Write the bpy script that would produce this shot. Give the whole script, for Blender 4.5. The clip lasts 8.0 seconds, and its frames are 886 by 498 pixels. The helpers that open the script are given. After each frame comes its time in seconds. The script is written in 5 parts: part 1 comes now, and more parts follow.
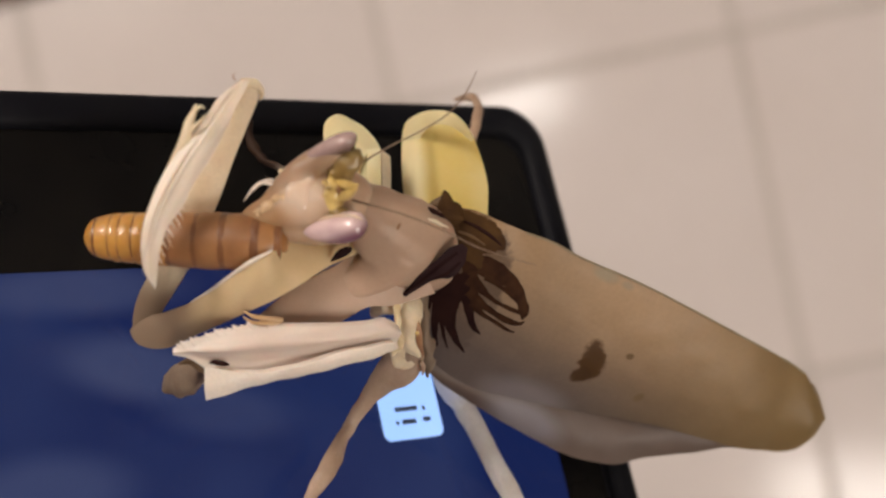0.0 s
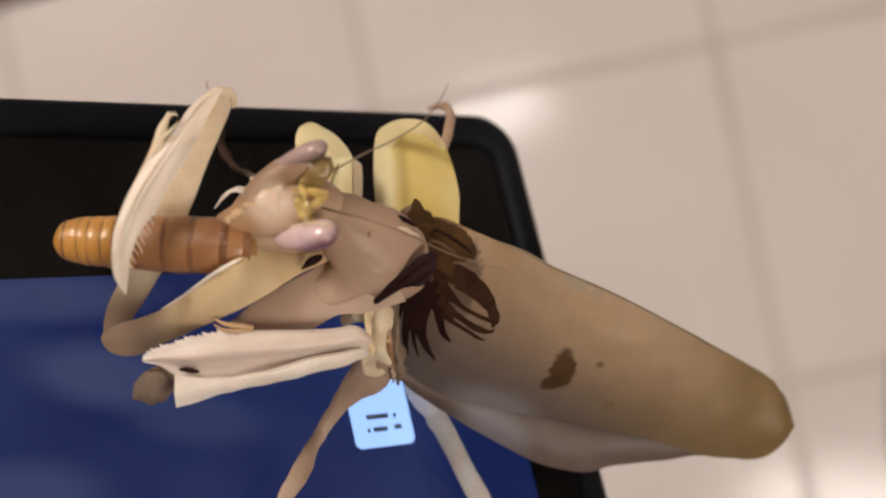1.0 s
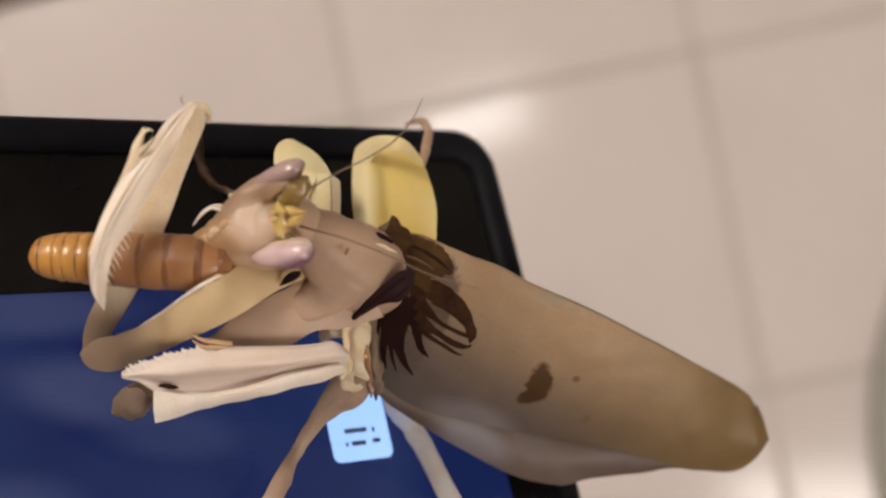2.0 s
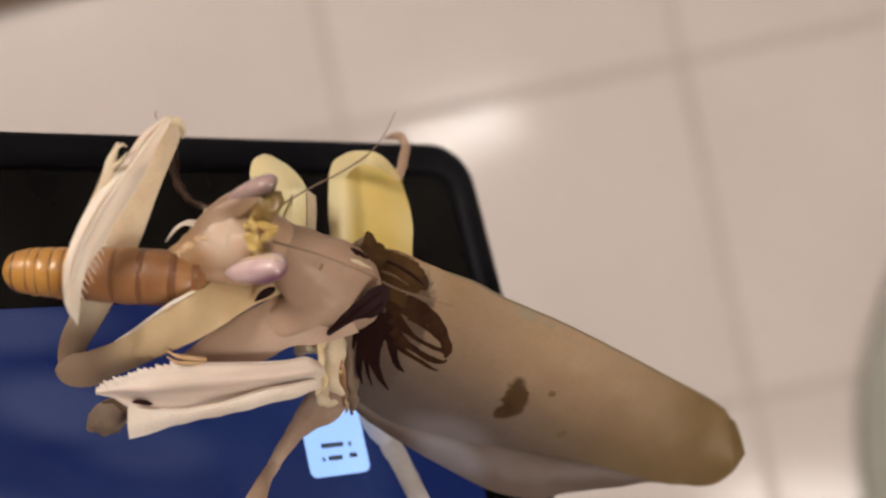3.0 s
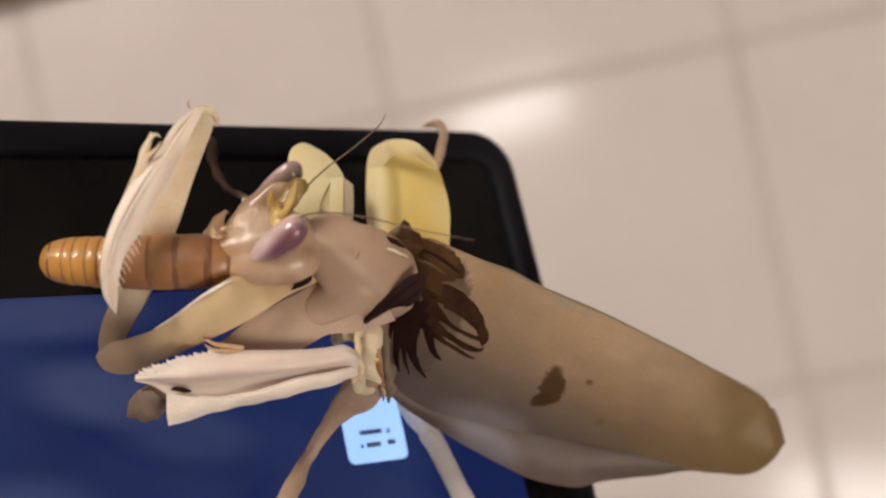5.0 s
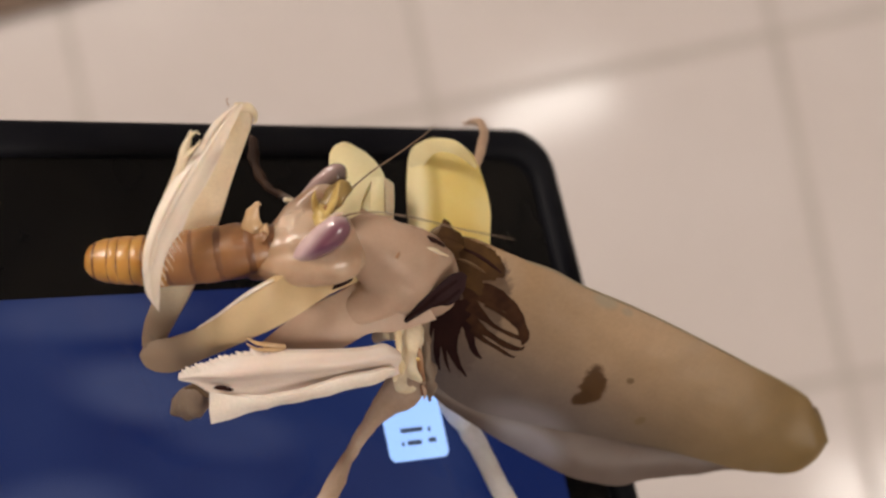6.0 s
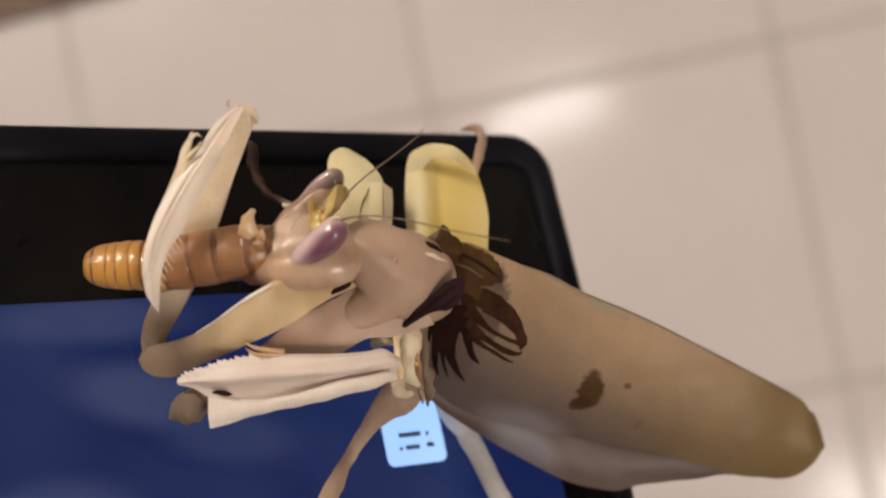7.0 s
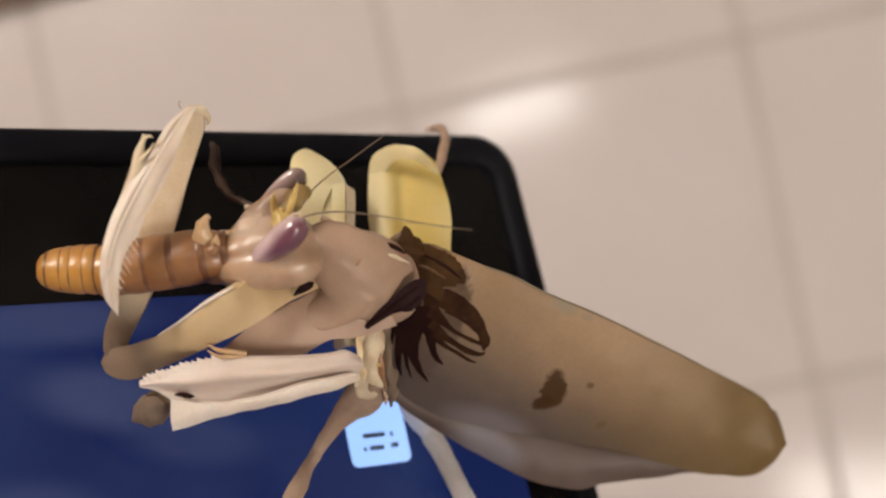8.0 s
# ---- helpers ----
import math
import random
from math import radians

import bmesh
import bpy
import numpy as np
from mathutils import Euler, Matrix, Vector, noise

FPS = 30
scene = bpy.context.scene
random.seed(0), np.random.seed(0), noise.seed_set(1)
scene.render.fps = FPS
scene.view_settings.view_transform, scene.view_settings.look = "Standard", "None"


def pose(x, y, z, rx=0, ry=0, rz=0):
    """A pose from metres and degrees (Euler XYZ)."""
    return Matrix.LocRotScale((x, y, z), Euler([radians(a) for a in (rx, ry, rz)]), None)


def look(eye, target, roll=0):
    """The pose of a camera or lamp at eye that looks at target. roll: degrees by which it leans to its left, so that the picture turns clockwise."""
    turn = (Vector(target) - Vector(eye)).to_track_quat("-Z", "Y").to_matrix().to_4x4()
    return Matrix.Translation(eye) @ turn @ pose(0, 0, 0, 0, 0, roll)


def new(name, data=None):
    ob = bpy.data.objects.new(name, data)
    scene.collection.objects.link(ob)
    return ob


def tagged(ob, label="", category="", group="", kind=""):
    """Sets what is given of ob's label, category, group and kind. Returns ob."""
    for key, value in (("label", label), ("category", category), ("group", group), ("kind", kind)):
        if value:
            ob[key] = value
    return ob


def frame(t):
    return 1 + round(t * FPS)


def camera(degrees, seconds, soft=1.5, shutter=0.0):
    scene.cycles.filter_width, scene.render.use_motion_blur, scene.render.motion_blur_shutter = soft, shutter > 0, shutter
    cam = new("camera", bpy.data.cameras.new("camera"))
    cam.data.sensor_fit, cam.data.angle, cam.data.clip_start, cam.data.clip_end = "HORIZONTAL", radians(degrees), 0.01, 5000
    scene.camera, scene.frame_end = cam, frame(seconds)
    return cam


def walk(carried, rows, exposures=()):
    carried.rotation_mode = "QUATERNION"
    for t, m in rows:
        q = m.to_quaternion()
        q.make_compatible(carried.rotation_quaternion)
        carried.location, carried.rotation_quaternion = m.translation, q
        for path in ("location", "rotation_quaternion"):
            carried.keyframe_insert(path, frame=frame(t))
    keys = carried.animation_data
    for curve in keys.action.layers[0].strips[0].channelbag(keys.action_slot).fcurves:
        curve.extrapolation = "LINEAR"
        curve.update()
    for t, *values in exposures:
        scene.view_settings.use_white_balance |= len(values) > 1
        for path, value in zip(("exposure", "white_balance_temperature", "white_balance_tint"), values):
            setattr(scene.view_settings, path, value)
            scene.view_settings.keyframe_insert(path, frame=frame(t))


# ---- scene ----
from mathutils.bvhtree import BVHTree

# ---- camera: held above the insect, looking straight down at the floor ----
cam = camera(36.0, 8.0, soft=2.4)
cam.data.dof.use_dof = True
cam.data.dof.focus_distance = 0.158
cam.data.dof.aperture_fstop = 17.0
walk(cam, [
    (0, pose(-0.00530, -0.00403, 1.16362, -0.447, 1.178, -0.203)),
    (0.5, pose(-0.00451, -0.00413, 1.16376, -0.418, 0.661, 0.109)),
    (1, pose(-0.00412, -0.00409, 1.16426, -0.080, 0.376, -0.015)),
    (1.5, pose(-0.00413, -0.00341, 1.16528, -0.011, -0.051, -0.036)),
    (3, pose(-0.00190, -0.00202, 1.16595, 0.500, -0.817, -0.043)),
    (3.5, pose(-0.00159, -0.00133, 1.16630, 0.310, -0.945, -0.074)),
    (4, pose(-0.00043, -0.00099, 1.16632, 0.335, -0.692, -0.066)),
    (4.5, pose(0.00000, 0.00000, 1.16700, 0.000, -0.000, -0.000)),
    (5, pose(-0.00023, -0.00128, 1.16623, -0.246, 1.310, -0.028)),
    (6.5, pose(-0.00024, -0.00040, 1.16668, -0.571, 3.209, -0.143)),
    (7, pose(-0.00022, -0.00047, 1.16709, -0.350, 2.926, -0.056)),
    (7.5, pose(0.00030, -0.00068, 1.16742, -0.236, 2.721, -0.115)),
    (8, pose(0.00093, -0.00017, 1.16740, -0.426, 1.753, -0.283)),
])

# ---- world and light ----
world = bpy.data.worlds.new("room_air")
scene.world = world
world.use_nodes = True
world.node_tree.nodes["Background"].inputs[0].default_value = (1.0, 0.9, 0.8, 1)
world.node_tree.nodes["Background"].inputs[1].default_value = 0.05



def area_lamp(name, x, y, z, size_x, size_y, energy, color, turn, aim=None):
    data = bpy.data.lights.new(name, "AREA")
    data.shape, data.size, data.size_y = "RECTANGLE", size_x, size_y
    data.energy, data.color = energy, color
    ob = new(name, data)
    ob.matrix_world = look((x, y, z), aim) if aim else pose(x, y, z, 0, 0, turn)
    return ob


KEY_LAMP, SMALL_LAMP, FILL_LAMP = (-1.24, 1.14), (0.095, 0.346), (1.20, -1.00)
area_lamp("key_lamp_light", *KEY_LAMP, 2.46, 0.70, 0.70, 43.0, (1.0, 0.905, 0.825), 0)
# unseen fill lamp, added to brighten the floor's lower right
area_lamp("fill_lamp_light", *FILL_LAMP, 2.46, 0.80, 0.80, 25.0, (1.0, 0.915, 0.84), 0)
area_lamp("small_lamp_light", *SMALL_LAMP, 2.49, 0.30, 0.07, 1.7, (1.0, 0.94, 0.87), 18)
scene.view_settings.exposure = 0.0


# ---- materials ----
def material(name, color, rough=0.5, metal=0.0, spec=0.5, grain=0.12, scale=400.0, bump=0.15, bump_scale=1500.0,
             second=None, mottling=90.0, sss=0.0, sss_radius=(0.001, 0.0006, 0.0004), depth=0.00005, coat=0.0, rand=0.0, thin=0.0):
    """A surface with fine grain, a larger mottling towards a second colour, and a fine relief; scales are per metre."""
    m = bpy.data.materials.new(name)
    m.use_nodes = True
    nt = m.node_tree
    b = nt.nodes["Principled BSDF"]
    co = nt.nodes.new("ShaderNodeTexCoord")

    def tex(s, detail=4.0):
        n = nt.nodes.new("ShaderNodeTexNoise")
        n.inputs["Scale"].default_value = s
        n.inputs["Detail"].default_value = detail
        nt.links.new(co.outputs["Object"], n.inputs["Vector"])
        return n

    def mix(kind, fac, a, c):
        n = nt.nodes.new("ShaderNodeMix")
        n.data_type, n.blend_type = "RGBA", kind
        for socket, value in ((n.inputs["Factor"], fac), (n.inputs["A"], a), (n.inputs["B"], c)):
            if hasattr(value, "is_output"):
                nt.links.new(value, socket)
            else:
                socket.default_value = value
        return n.outputs["Result"]

    def ramp(value, lo, hi):
        n = nt.nodes.new("ShaderNodeMapRange")
        n.inputs["From Min"].default_value, n.inputs["From Max"].default_value = lo, hi
        nt.links.new(value, n.inputs["Value"])
        return n.outputs["Result"]

    col = (*color, 1)
    out = mix("MIX", ramp(tex(mottling, 3).outputs["Fac"], 0.35, 0.7), col, (*(second or color), 1))
    fine = mix("MIX", tex(scale, 6).outputs["Fac"], (1 - grain, 1 - grain, 1 - grain, 1), (1 + grain, 1 + grain, 1 + grain, 1))
    out = mix("MULTIPLY", 1.0, out, fine)
    if rand:
        info = nt.nodes.new("ShaderNodeObjectInfo")
        n = nt.nodes.new("ShaderNodeMapRange")
        n.inputs["To Min"].default_value, n.inputs["To Max"].default_value = 1 - rand, 1 + rand
        nt.links.new(info.outputs["Random"], n.inputs["Value"])
        comb = nt.nodes.new("ShaderNodeCombineColor")
        for k in ("Red", "Green", "Blue"):
            nt.links.new(n.outputs["Result"], comb.inputs[k])
        out = mix("MULTIPLY", 1.0, out, comb.outputs["Color"])
    nt.links.new(out, b.inputs["Base Color"])
    b.inputs["Roughness"].default_value = rough
    rmix = nt.nodes.new("ShaderNodeMapRange")
    rmix.inputs["To Min"].default_value, rmix.inputs["To Max"].default_value = max(0.02, rough * 0.8), min(1, rough * 1.2)
    nt.links.new(tex(mottling * 2.3, 3).outputs["Fac"], rmix.inputs["Value"])
    nt.links.new(rmix.outputs["Result"], b.inputs["Roughness"])
    b.inputs["Metallic"].default_value = metal
    b.inputs["Specular IOR Level"].default_value = spec
    b.inputs["Coat Weight"].default_value = coat
    b.inputs["Coat Roughness"].default_value = 0.12
    if sss:
        b.inputs["Subsurface Weight"].default_value = sss
        b.inputs["Subsurface Radius"].default_value = sss_radius
        b.inputs["Subsurface Scale"].default_value = 1.0
    if bump:
        bn = nt.nodes.new("ShaderNodeBump")
        bn.inputs["Strength"].default_value = bump
        bn.inputs["Distance"].default_value = depth
        nt.links.new(tex(bump_scale, 3).outputs["Fac"], bn.inputs["Height"])
        nt.links.new(bn.outputs["Normal"], b.inputs["Normal"])
    if thin:
        # thin parts let part of the light through
        tr = nt.nodes.new("ShaderNodeBsdfTranslucent")
        nt.links.new(out, tr.inputs["Color"])
        blend = nt.nodes.new("ShaderNodeMixShader")
        blend.inputs["Fac"].default_value = thin
        nt.links.new(b.outputs["BSDF"], blend.inputs[1])
        nt.links.new(tr.outputs["BSDF"], blend.inputs[2])
        nt.links.new(blend.outputs["Shader"], nt.nodes["Material Output"].inputs["Surface"])
    return m


def fade(m, a, c, colour):
    """The colour drifts from its own at a to another at c (millimetres in the part's space)."""
    nt = m.node_tree
    b = nt.nodes["Principled BSDF"]
    base = b.inputs["Base Color"].links[0].from_socket
    co = nt.nodes.new("ShaderNodeTexCoord")
    a, c = Vector(a) * 0.001, Vector(c) * 0.001
    off = nt.nodes.new("ShaderNodeVectorMath")
    off.operation = "SUBTRACT"
    off.inputs[1].default_value = a
    nt.links.new(co.outputs["Object"], off.inputs[0])
    dot = nt.nodes.new("ShaderNodeVectorMath")
    dot.operation = "DOT_PRODUCT"
    dot.inputs[1].default_value = (c - a) / (c - a).length_squared
    nt.links.new(off.outputs["Vector"], dot.inputs[0])
    ease = nt.nodes.new("ShaderNodeMapRange")
    ease.interpolation_type = "SMOOTHSTEP"
    nt.links.new(dot.outputs["Value"], ease.inputs["Value"])
    n = nt.nodes.new("ShaderNodeMix")
    n.data_type = "RGBA"
    n.inputs["B"].default_value = (*colour, 1)
    nt.links.new(ease.outputs["Result"], n.inputs["Factor"])
    for link in [k for k in nt.links if k.from_socket == base]:
        nt.links.new(n.outputs["Result"], link.to_socket)
    nt.links.new(base, n.inputs["A"])
    return m


def streaked(m, angle, amount=0.15, across=1100.0, along=70.0, relief=0.25):
    """Fine lengthwise veins and folds; angle: their direction in degrees, seen from above."""
    nt = m.node_tree
    b = nt.nodes["Principled BSDF"]
    base = b.inputs["Base Color"].links[0].from_socket
    co = nt.nodes.new("ShaderNodeTexCoord")
    turn = nt.nodes.new("ShaderNodeMapping")
    turn.inputs["Rotation"].default_value = (0, 0, radians(-angle))
    nt.links.new(co.outputs["Object"], turn.inputs["Vector"])
    stretch = nt.nodes.new("ShaderNodeMapping")
    stretch.inputs["Scale"].default_value = (along, across, across * 0.3)
    nt.links.new(turn.outputs["Vector"], stretch.inputs["Vector"])
    vein = nt.nodes.new("ShaderNodeTexNoise")
    vein.inputs["Scale"].default_value, vein.inputs["Detail"].default_value = 1.0, 3.0
    nt.links.new(stretch.outputs["Vector"], vein.inputs["Vector"])
    tone = nt.nodes.new("ShaderNodeMapRange")
    tone.inputs["From Min"].default_value, tone.inputs["From Max"].default_value = 0.3, 0.7
    tone.inputs["To Min"].default_value, tone.inputs["To Max"].default_value = 1 - amount, 1 + amount * 0.5
    nt.links.new(vein.outputs["Fac"], tone.inputs["Value"])
    n = nt.nodes.new("ShaderNodeMix")
    n.data_type, n.blend_type = "RGBA", "MULTIPLY"
    n.inputs["Factor"].default_value = 1.0
    for link in [k for k in nt.links if k.from_socket == base]:
        nt.links.new(n.outputs["Result"], link.to_socket)
    nt.links.new(base, n.inputs["A"])
    nt.links.new(tone.outputs["Result"], n.inputs["B"])
    bn = nt.nodes.new("ShaderNodeBump")
    bn.inputs["Strength"].default_value, bn.inputs["Distance"].default_value = relief, 0.0002
    nt.links.new(vein.outputs["Fac"], bn.inputs["Height"])
    if b.inputs["Normal"].links:
        nt.links.new(b.inputs["Normal"].links[0].from_socket, bn.inputs["Normal"])
    nt.links.new(bn.outputs["Normal"], b.inputs["Normal"])
    return m


def glowing(name, color, second, strength, scale):
    """A lit display: two blues that drift into each other."""
    m = bpy.data.materials.new(name)
    m.use_nodes = True
    nt = m.node_tree
    b = nt.nodes["Principled BSDF"]
    co = nt.nodes.new("ShaderNodeTexCoord")
    n = nt.nodes.new("ShaderNodeTexNoise")
    n.inputs["Scale"].default_value = scale
    n.inputs["Detail"].default_value = 2.5
    nt.links.new(co.outputs["Object"], n.inputs["Vector"])
    r = nt.nodes.new("ShaderNodeValToRGB")
    r.color_ramp.elements[0].position, r.color_ramp.elements[0].color = 0.42, (*color, 1)
    r.color_ramp.elements[1].position, r.color_ramp.elements[1].color = 0.72, (*second, 1)
    nt.links.new(n.outputs["Fac"], r.inputs["Fac"])
    nt.links.new(r.outputs["Color"], b.inputs["Emission Color"])
    b.inputs["Emission Strength"].default_value = strength
    b.inputs["Base Color"].default_value = (0.004, 0.004, 0.006, 1)
    b.inputs["Roughness"].default_value = 0.18
    b.inputs["Specular IOR Level"].default_value = 0.2
    return m


M_TILE = material("cream_glazed_tile", (0.535, 0.484, 0.468), 0.125, second=(0.51, 0.456, 0.436), mottling=5, scale=60, grain=0.04, bump=0.1,
                  bump_scale=9, depth=0.002, rand=0.03)
M_GROUT = material("beige_grey_grout", (0.41, 0.365, 0.335), 0.5, second=(0.37, 0.325, 0.295), mottling=12, scale=300, bump=0.5, bump_scale=500, depth=0.0006)
M_WALL = material("beige_wall_paint", (0.50, 0.47, 0.43), 0.8, second=(0.47, 0.44, 0.40), mottling=2, scale=120, grain=0.03, bump=0.2, bump_scale=200, depth=0.0008)
M_BLACK = material("black_case_rubber", (0.004, 0.004, 0.007), 0.55, spec=0.10, second=(0.008, 0.008, 0.010), grain=0.2, mottling=60, bump=0.35, bump_scale=4000, depth=0.00008)
M_BEZEL = material("black_bezel_glass", (0.0036, 0.0034, 0.004), 0.2, spec=0.15, second=(0.008, 0.007, 0.006), mottling=50, bump=0.05)
M_METAL = material("dark_grey_metal", (0.08, 0.08, 0.085), 0.4, metal=0.7, mottling=20)
CLOUDS = (((-0.0640, -0.0345), (0.0112, 0.0050), -12, 0.6),
          ((-0.0537, -0.0408), (0.0111, 0.0042), -10, 0.3),
          ((-0.0693, -0.0247), (0.0160, 0.0038), 0, 0.45),
          ((-0.0761, -0.0479), (0.0120, 0.0055), 0, 0.5))
M_DISPLAY = glowing("blue_wallpaper_display", (0.0062, 0.0140, 0.072), (0.024, 0.040, 0.120), 1.0, 24.0)
M_ICON = glowing("pale_blue_icon", (0.32, 0.52, 0.95), (0.37, 0.57, 1.0), 1.3, 60.0)
M_INK = material("dark_ink", (0.05, 0.07, 0.12), 0.5)
M_GLASSY = material("translucent_white_leg", (0.85, 0.82, 0.79), 0.4, second=(0.78, 0.72, 0.66), scale=2500, mottling=300, bump=0.2, sss=0.2, thin=0.6)
M_CREAM = material("cream_white_chitin", (0.80, 0.68, 0.49), 0.42, second=(0.72, 0.57, 0.39), scale=2500, mottling=260, bump=0.3, bump_scale=1800,
                   sss=0.25, sss_radius=(0.0012, 0.0008, 0.0005), thin=0.25)
M_WHITE = material("white_waxy_chitin", (0.88, 0.78, 0.69), 0.4, second=(0.80, 0.68, 0.57), scale=2500, mottling=200, bump=0.12, bump_scale=1800,
                   sss=0.25, sss_radius=(0.0012, 0.0008, 0.0006), thin=0.2)
M_PINK = material("pinkish_cream_chitin", (0.50, 0.342, 0.245), 0.5, second=(0.43, 0.285, 0.195), scale=2500, grain=0.06, mottling=160, bump=0.2, bump_scale=1500,
                  sss=0.3, sss_radius=(0.0014, 0.0008, 0.0006), thin=0.15)
M_TIBIA = streaked(material("translucent_white_tibia", (0.92, 0.82, 0.72), 0.42, second=(0.85, 0.73, 0.60), scale=2500, grain=0.05, mottling=150, bump=0.1, sss=0.25, thin=0.3), 61, 0.16, 1000, 60, 0.45)
M_BLADE = streaked(material("white_mauve_blade", (0.85, 0.73, 0.65), 0.45, second=(0.77, 0.635, 0.54), scale=2500, grain=0.05, mottling=150, bump=0.1, sss=0.25, thin=0.25), 4, 0.08, 900, 60, 0.25)
M_TAN = material("tan_leg_chitin", (0.50, 0.365, 0.275), 0.5, second=(0.41, 0.285, 0.20), scale=2500, mottling=220, bump=0.3, bump_scale=1500, sss=0.25, thin=0.25)
M_YELLOW = material("pale_yellow_petal_chitin", (0.76, 0.59, 0.19), 0.45, second=(0.79, 0.66, 0.31), scale=2200, grain=0.05, mottling=160, bump=0.3,
                    bump_scale=1500, sss=0.2, thin=0.3)
M_PALEYELLOW = material("cream_petal_chitin", (0.80, 0.71, 0.45), 0.45, second=(0.78, 0.66, 0.36), scale=2200, grain=0.05, mottling=200, bump=0.3, bump_scale=1500, sss=0.2, thin=0.3)
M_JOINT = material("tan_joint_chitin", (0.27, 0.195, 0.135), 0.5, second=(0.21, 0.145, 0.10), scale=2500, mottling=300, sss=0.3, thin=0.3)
M_ROOT = material("yellow_cream_leg_root", (0.70, 0.58, 0.40), 0.42, second=(0.62, 0.45, 0.22), scale=2500, mottling=350, bump=0.4, bump_scale=1500, sss=0.25)
M_RUST = material("rusty_brown_leg_root", (0.34, 0.17, 0.07), 0.4, second=(0.20, 0.09, 0.04), scale=2500, mottling=400, bump=0.4, bump_scale=1500, coat=0.2)
M_VEIN = material("pale_rim_lit_wing_edge", (0.33, 0.265, 0.165), 0.4, second=(0.25, 0.19, 0.11), scale=2500, grain=0.1, mottling=250, bump=0.2, thin=0.3)
M_UNDERWING = material("pinkish_underwing", (0.172, 0.121, 0.098), 0.5, second=(0.145, 0.101, 0.081), scale=1800, grain=0.05, mottling=90, bump=0.25, sss=0.1, thin=0.4)
M_BROWN = material("dark_brown_marking", (0.024, 0.0095, 0.0075), 0.85, spec=0.05, second=(0.014, 0.0055, 0.006), scale=2500, mottling=300, bump=0.3)
M_UMBER = material("olive_umber_marking", (0.026, 0.011, 0.0065), 0.85, spec=0.05, second=(0.047, 0.021, 0.010), scale=2500, mottling=600, bump=0.3)
M_SEPIA = material("sepia_crown_marking", (0.044, 0.021, 0.009), 0.8, spec=0.08, second=(0.075, 0.038, 0.013), scale=2500, mottling=450, bump=0.3)
M_PLUM = material("plum_brown_flap", (0.014, 0.0055, 0.007), 0.7, spec=0.12, second=(0.024, 0.009, 0.009), scale=2500, mottling=300, bump=0.3)
M_SPOT = material("olive_brown_spot", (0.10, 0.054, 0.018), 0.5, second=(0.07, 0.035, 0.013), scale=2500, mottling=500)
M_GOLD = material("golden_yellow_crown", (0.62, 0.45, 0.16), 0.32, second=(0.44, 0.29, 0.08), scale=2500, mottling=500, coat=0.4)
M_ANTENNA = material("brown_antenna", (0.16, 0.10, 0.06), 0.5)
M_FACE = material("translucent_pink_face", (0.56, 0.385, 0.265), 0.36, second=(0.44, 0.285, 0.18), scale=2500, grain=0.08, mottling=300, bump=0.4, bump_scale=1100, sss=0.4, sss_radius=(0.0018, 0.001, 0.0007), coat=0.35, thin=0.15)
M_PALEFACE = material("pale_glossy_face_plate", (0.64, 0.49, 0.38), 0.22, second=(0.55, 0.39, 0.28), mottling=400, sss=0.3, coat=0.5)
M_OLIVE = material("olive_gold_temple", (0.24, 0.155, 0.045), 0.4, second=(0.17, 0.10, 0.03), mottling=500, coat=0.2)
M_TARSUS = material("tan_brown_tarsus", (0.40, 0.27, 0.18), 0.5, second=(0.28, 0.17, 0.11), mottling=400)
M_DARKLEG = material("dark_brown_leg", (0.020, 0.010, 0.007), 0.6, spec=0.1, second=(0.045, 0.024, 0.015), mottling=250)
M_WORM = material("amber_larva_skin", (0.48, 0.235, 0.05), 0.33, second=(0.39, 0.175, 0.038), scale=1500, mottling=180, bump=0.3, bump_scale=900, depth=0.0001,
                  sss=0.2, sss_radius=(0.0015, 0.0006, 0.0002), coat=0.3)
M_WORMDULL = material("brown_larva_skin", (0.33, 0.155, 0.055), 0.42, second=(0.22, 0.095, 0.035), scale=1500, mottling=180, bump=0.3, bump_scale=900, depth=0.0001,
                      sss=0.2, sss_radius=(0.0015, 0.0006, 0.0002), coat=0.2)
M_WORMRING = material("dark_amber_ring", (0.20, 0.08, 0.026), 0.36, second=(0.12, 0.045, 0.018), scale=1500, mottling=300, coat=0.25)
M_WORMPALE = material("pale_torn_larva_flesh", (0.66, 0.45, 0.26), 0.35, second=(0.55, 0.34, 0.16), mottling=400, coat=0.3, thin=0.2)
M_LAMP = glowing("warm_lamp_diffuser", (1.0, 0.90, 0.80), (1.0, 0.92, 0.83), 6.0, 3.0)
M_DIMLAMP = glowing("dim_lamp_diffuser", (1.0, 0.90, 0.80), (1.0, 0.92, 0.83), 3.0, 3.0)
M_GREY = material("pale_grey_foam", (0.30, 0.295, 0.265), 0.8, second=(0.26, 0.255, 0.225), mottling=8, scale=200)
M_DARKCLOTH = material("brown_cloth", (0.16, 0.11, 0.08), 0.9, second=(0.12, 0.08, 0.06), mottling=15, scale=300, bump=0.6, bump_scale=700, depth=0.0008)


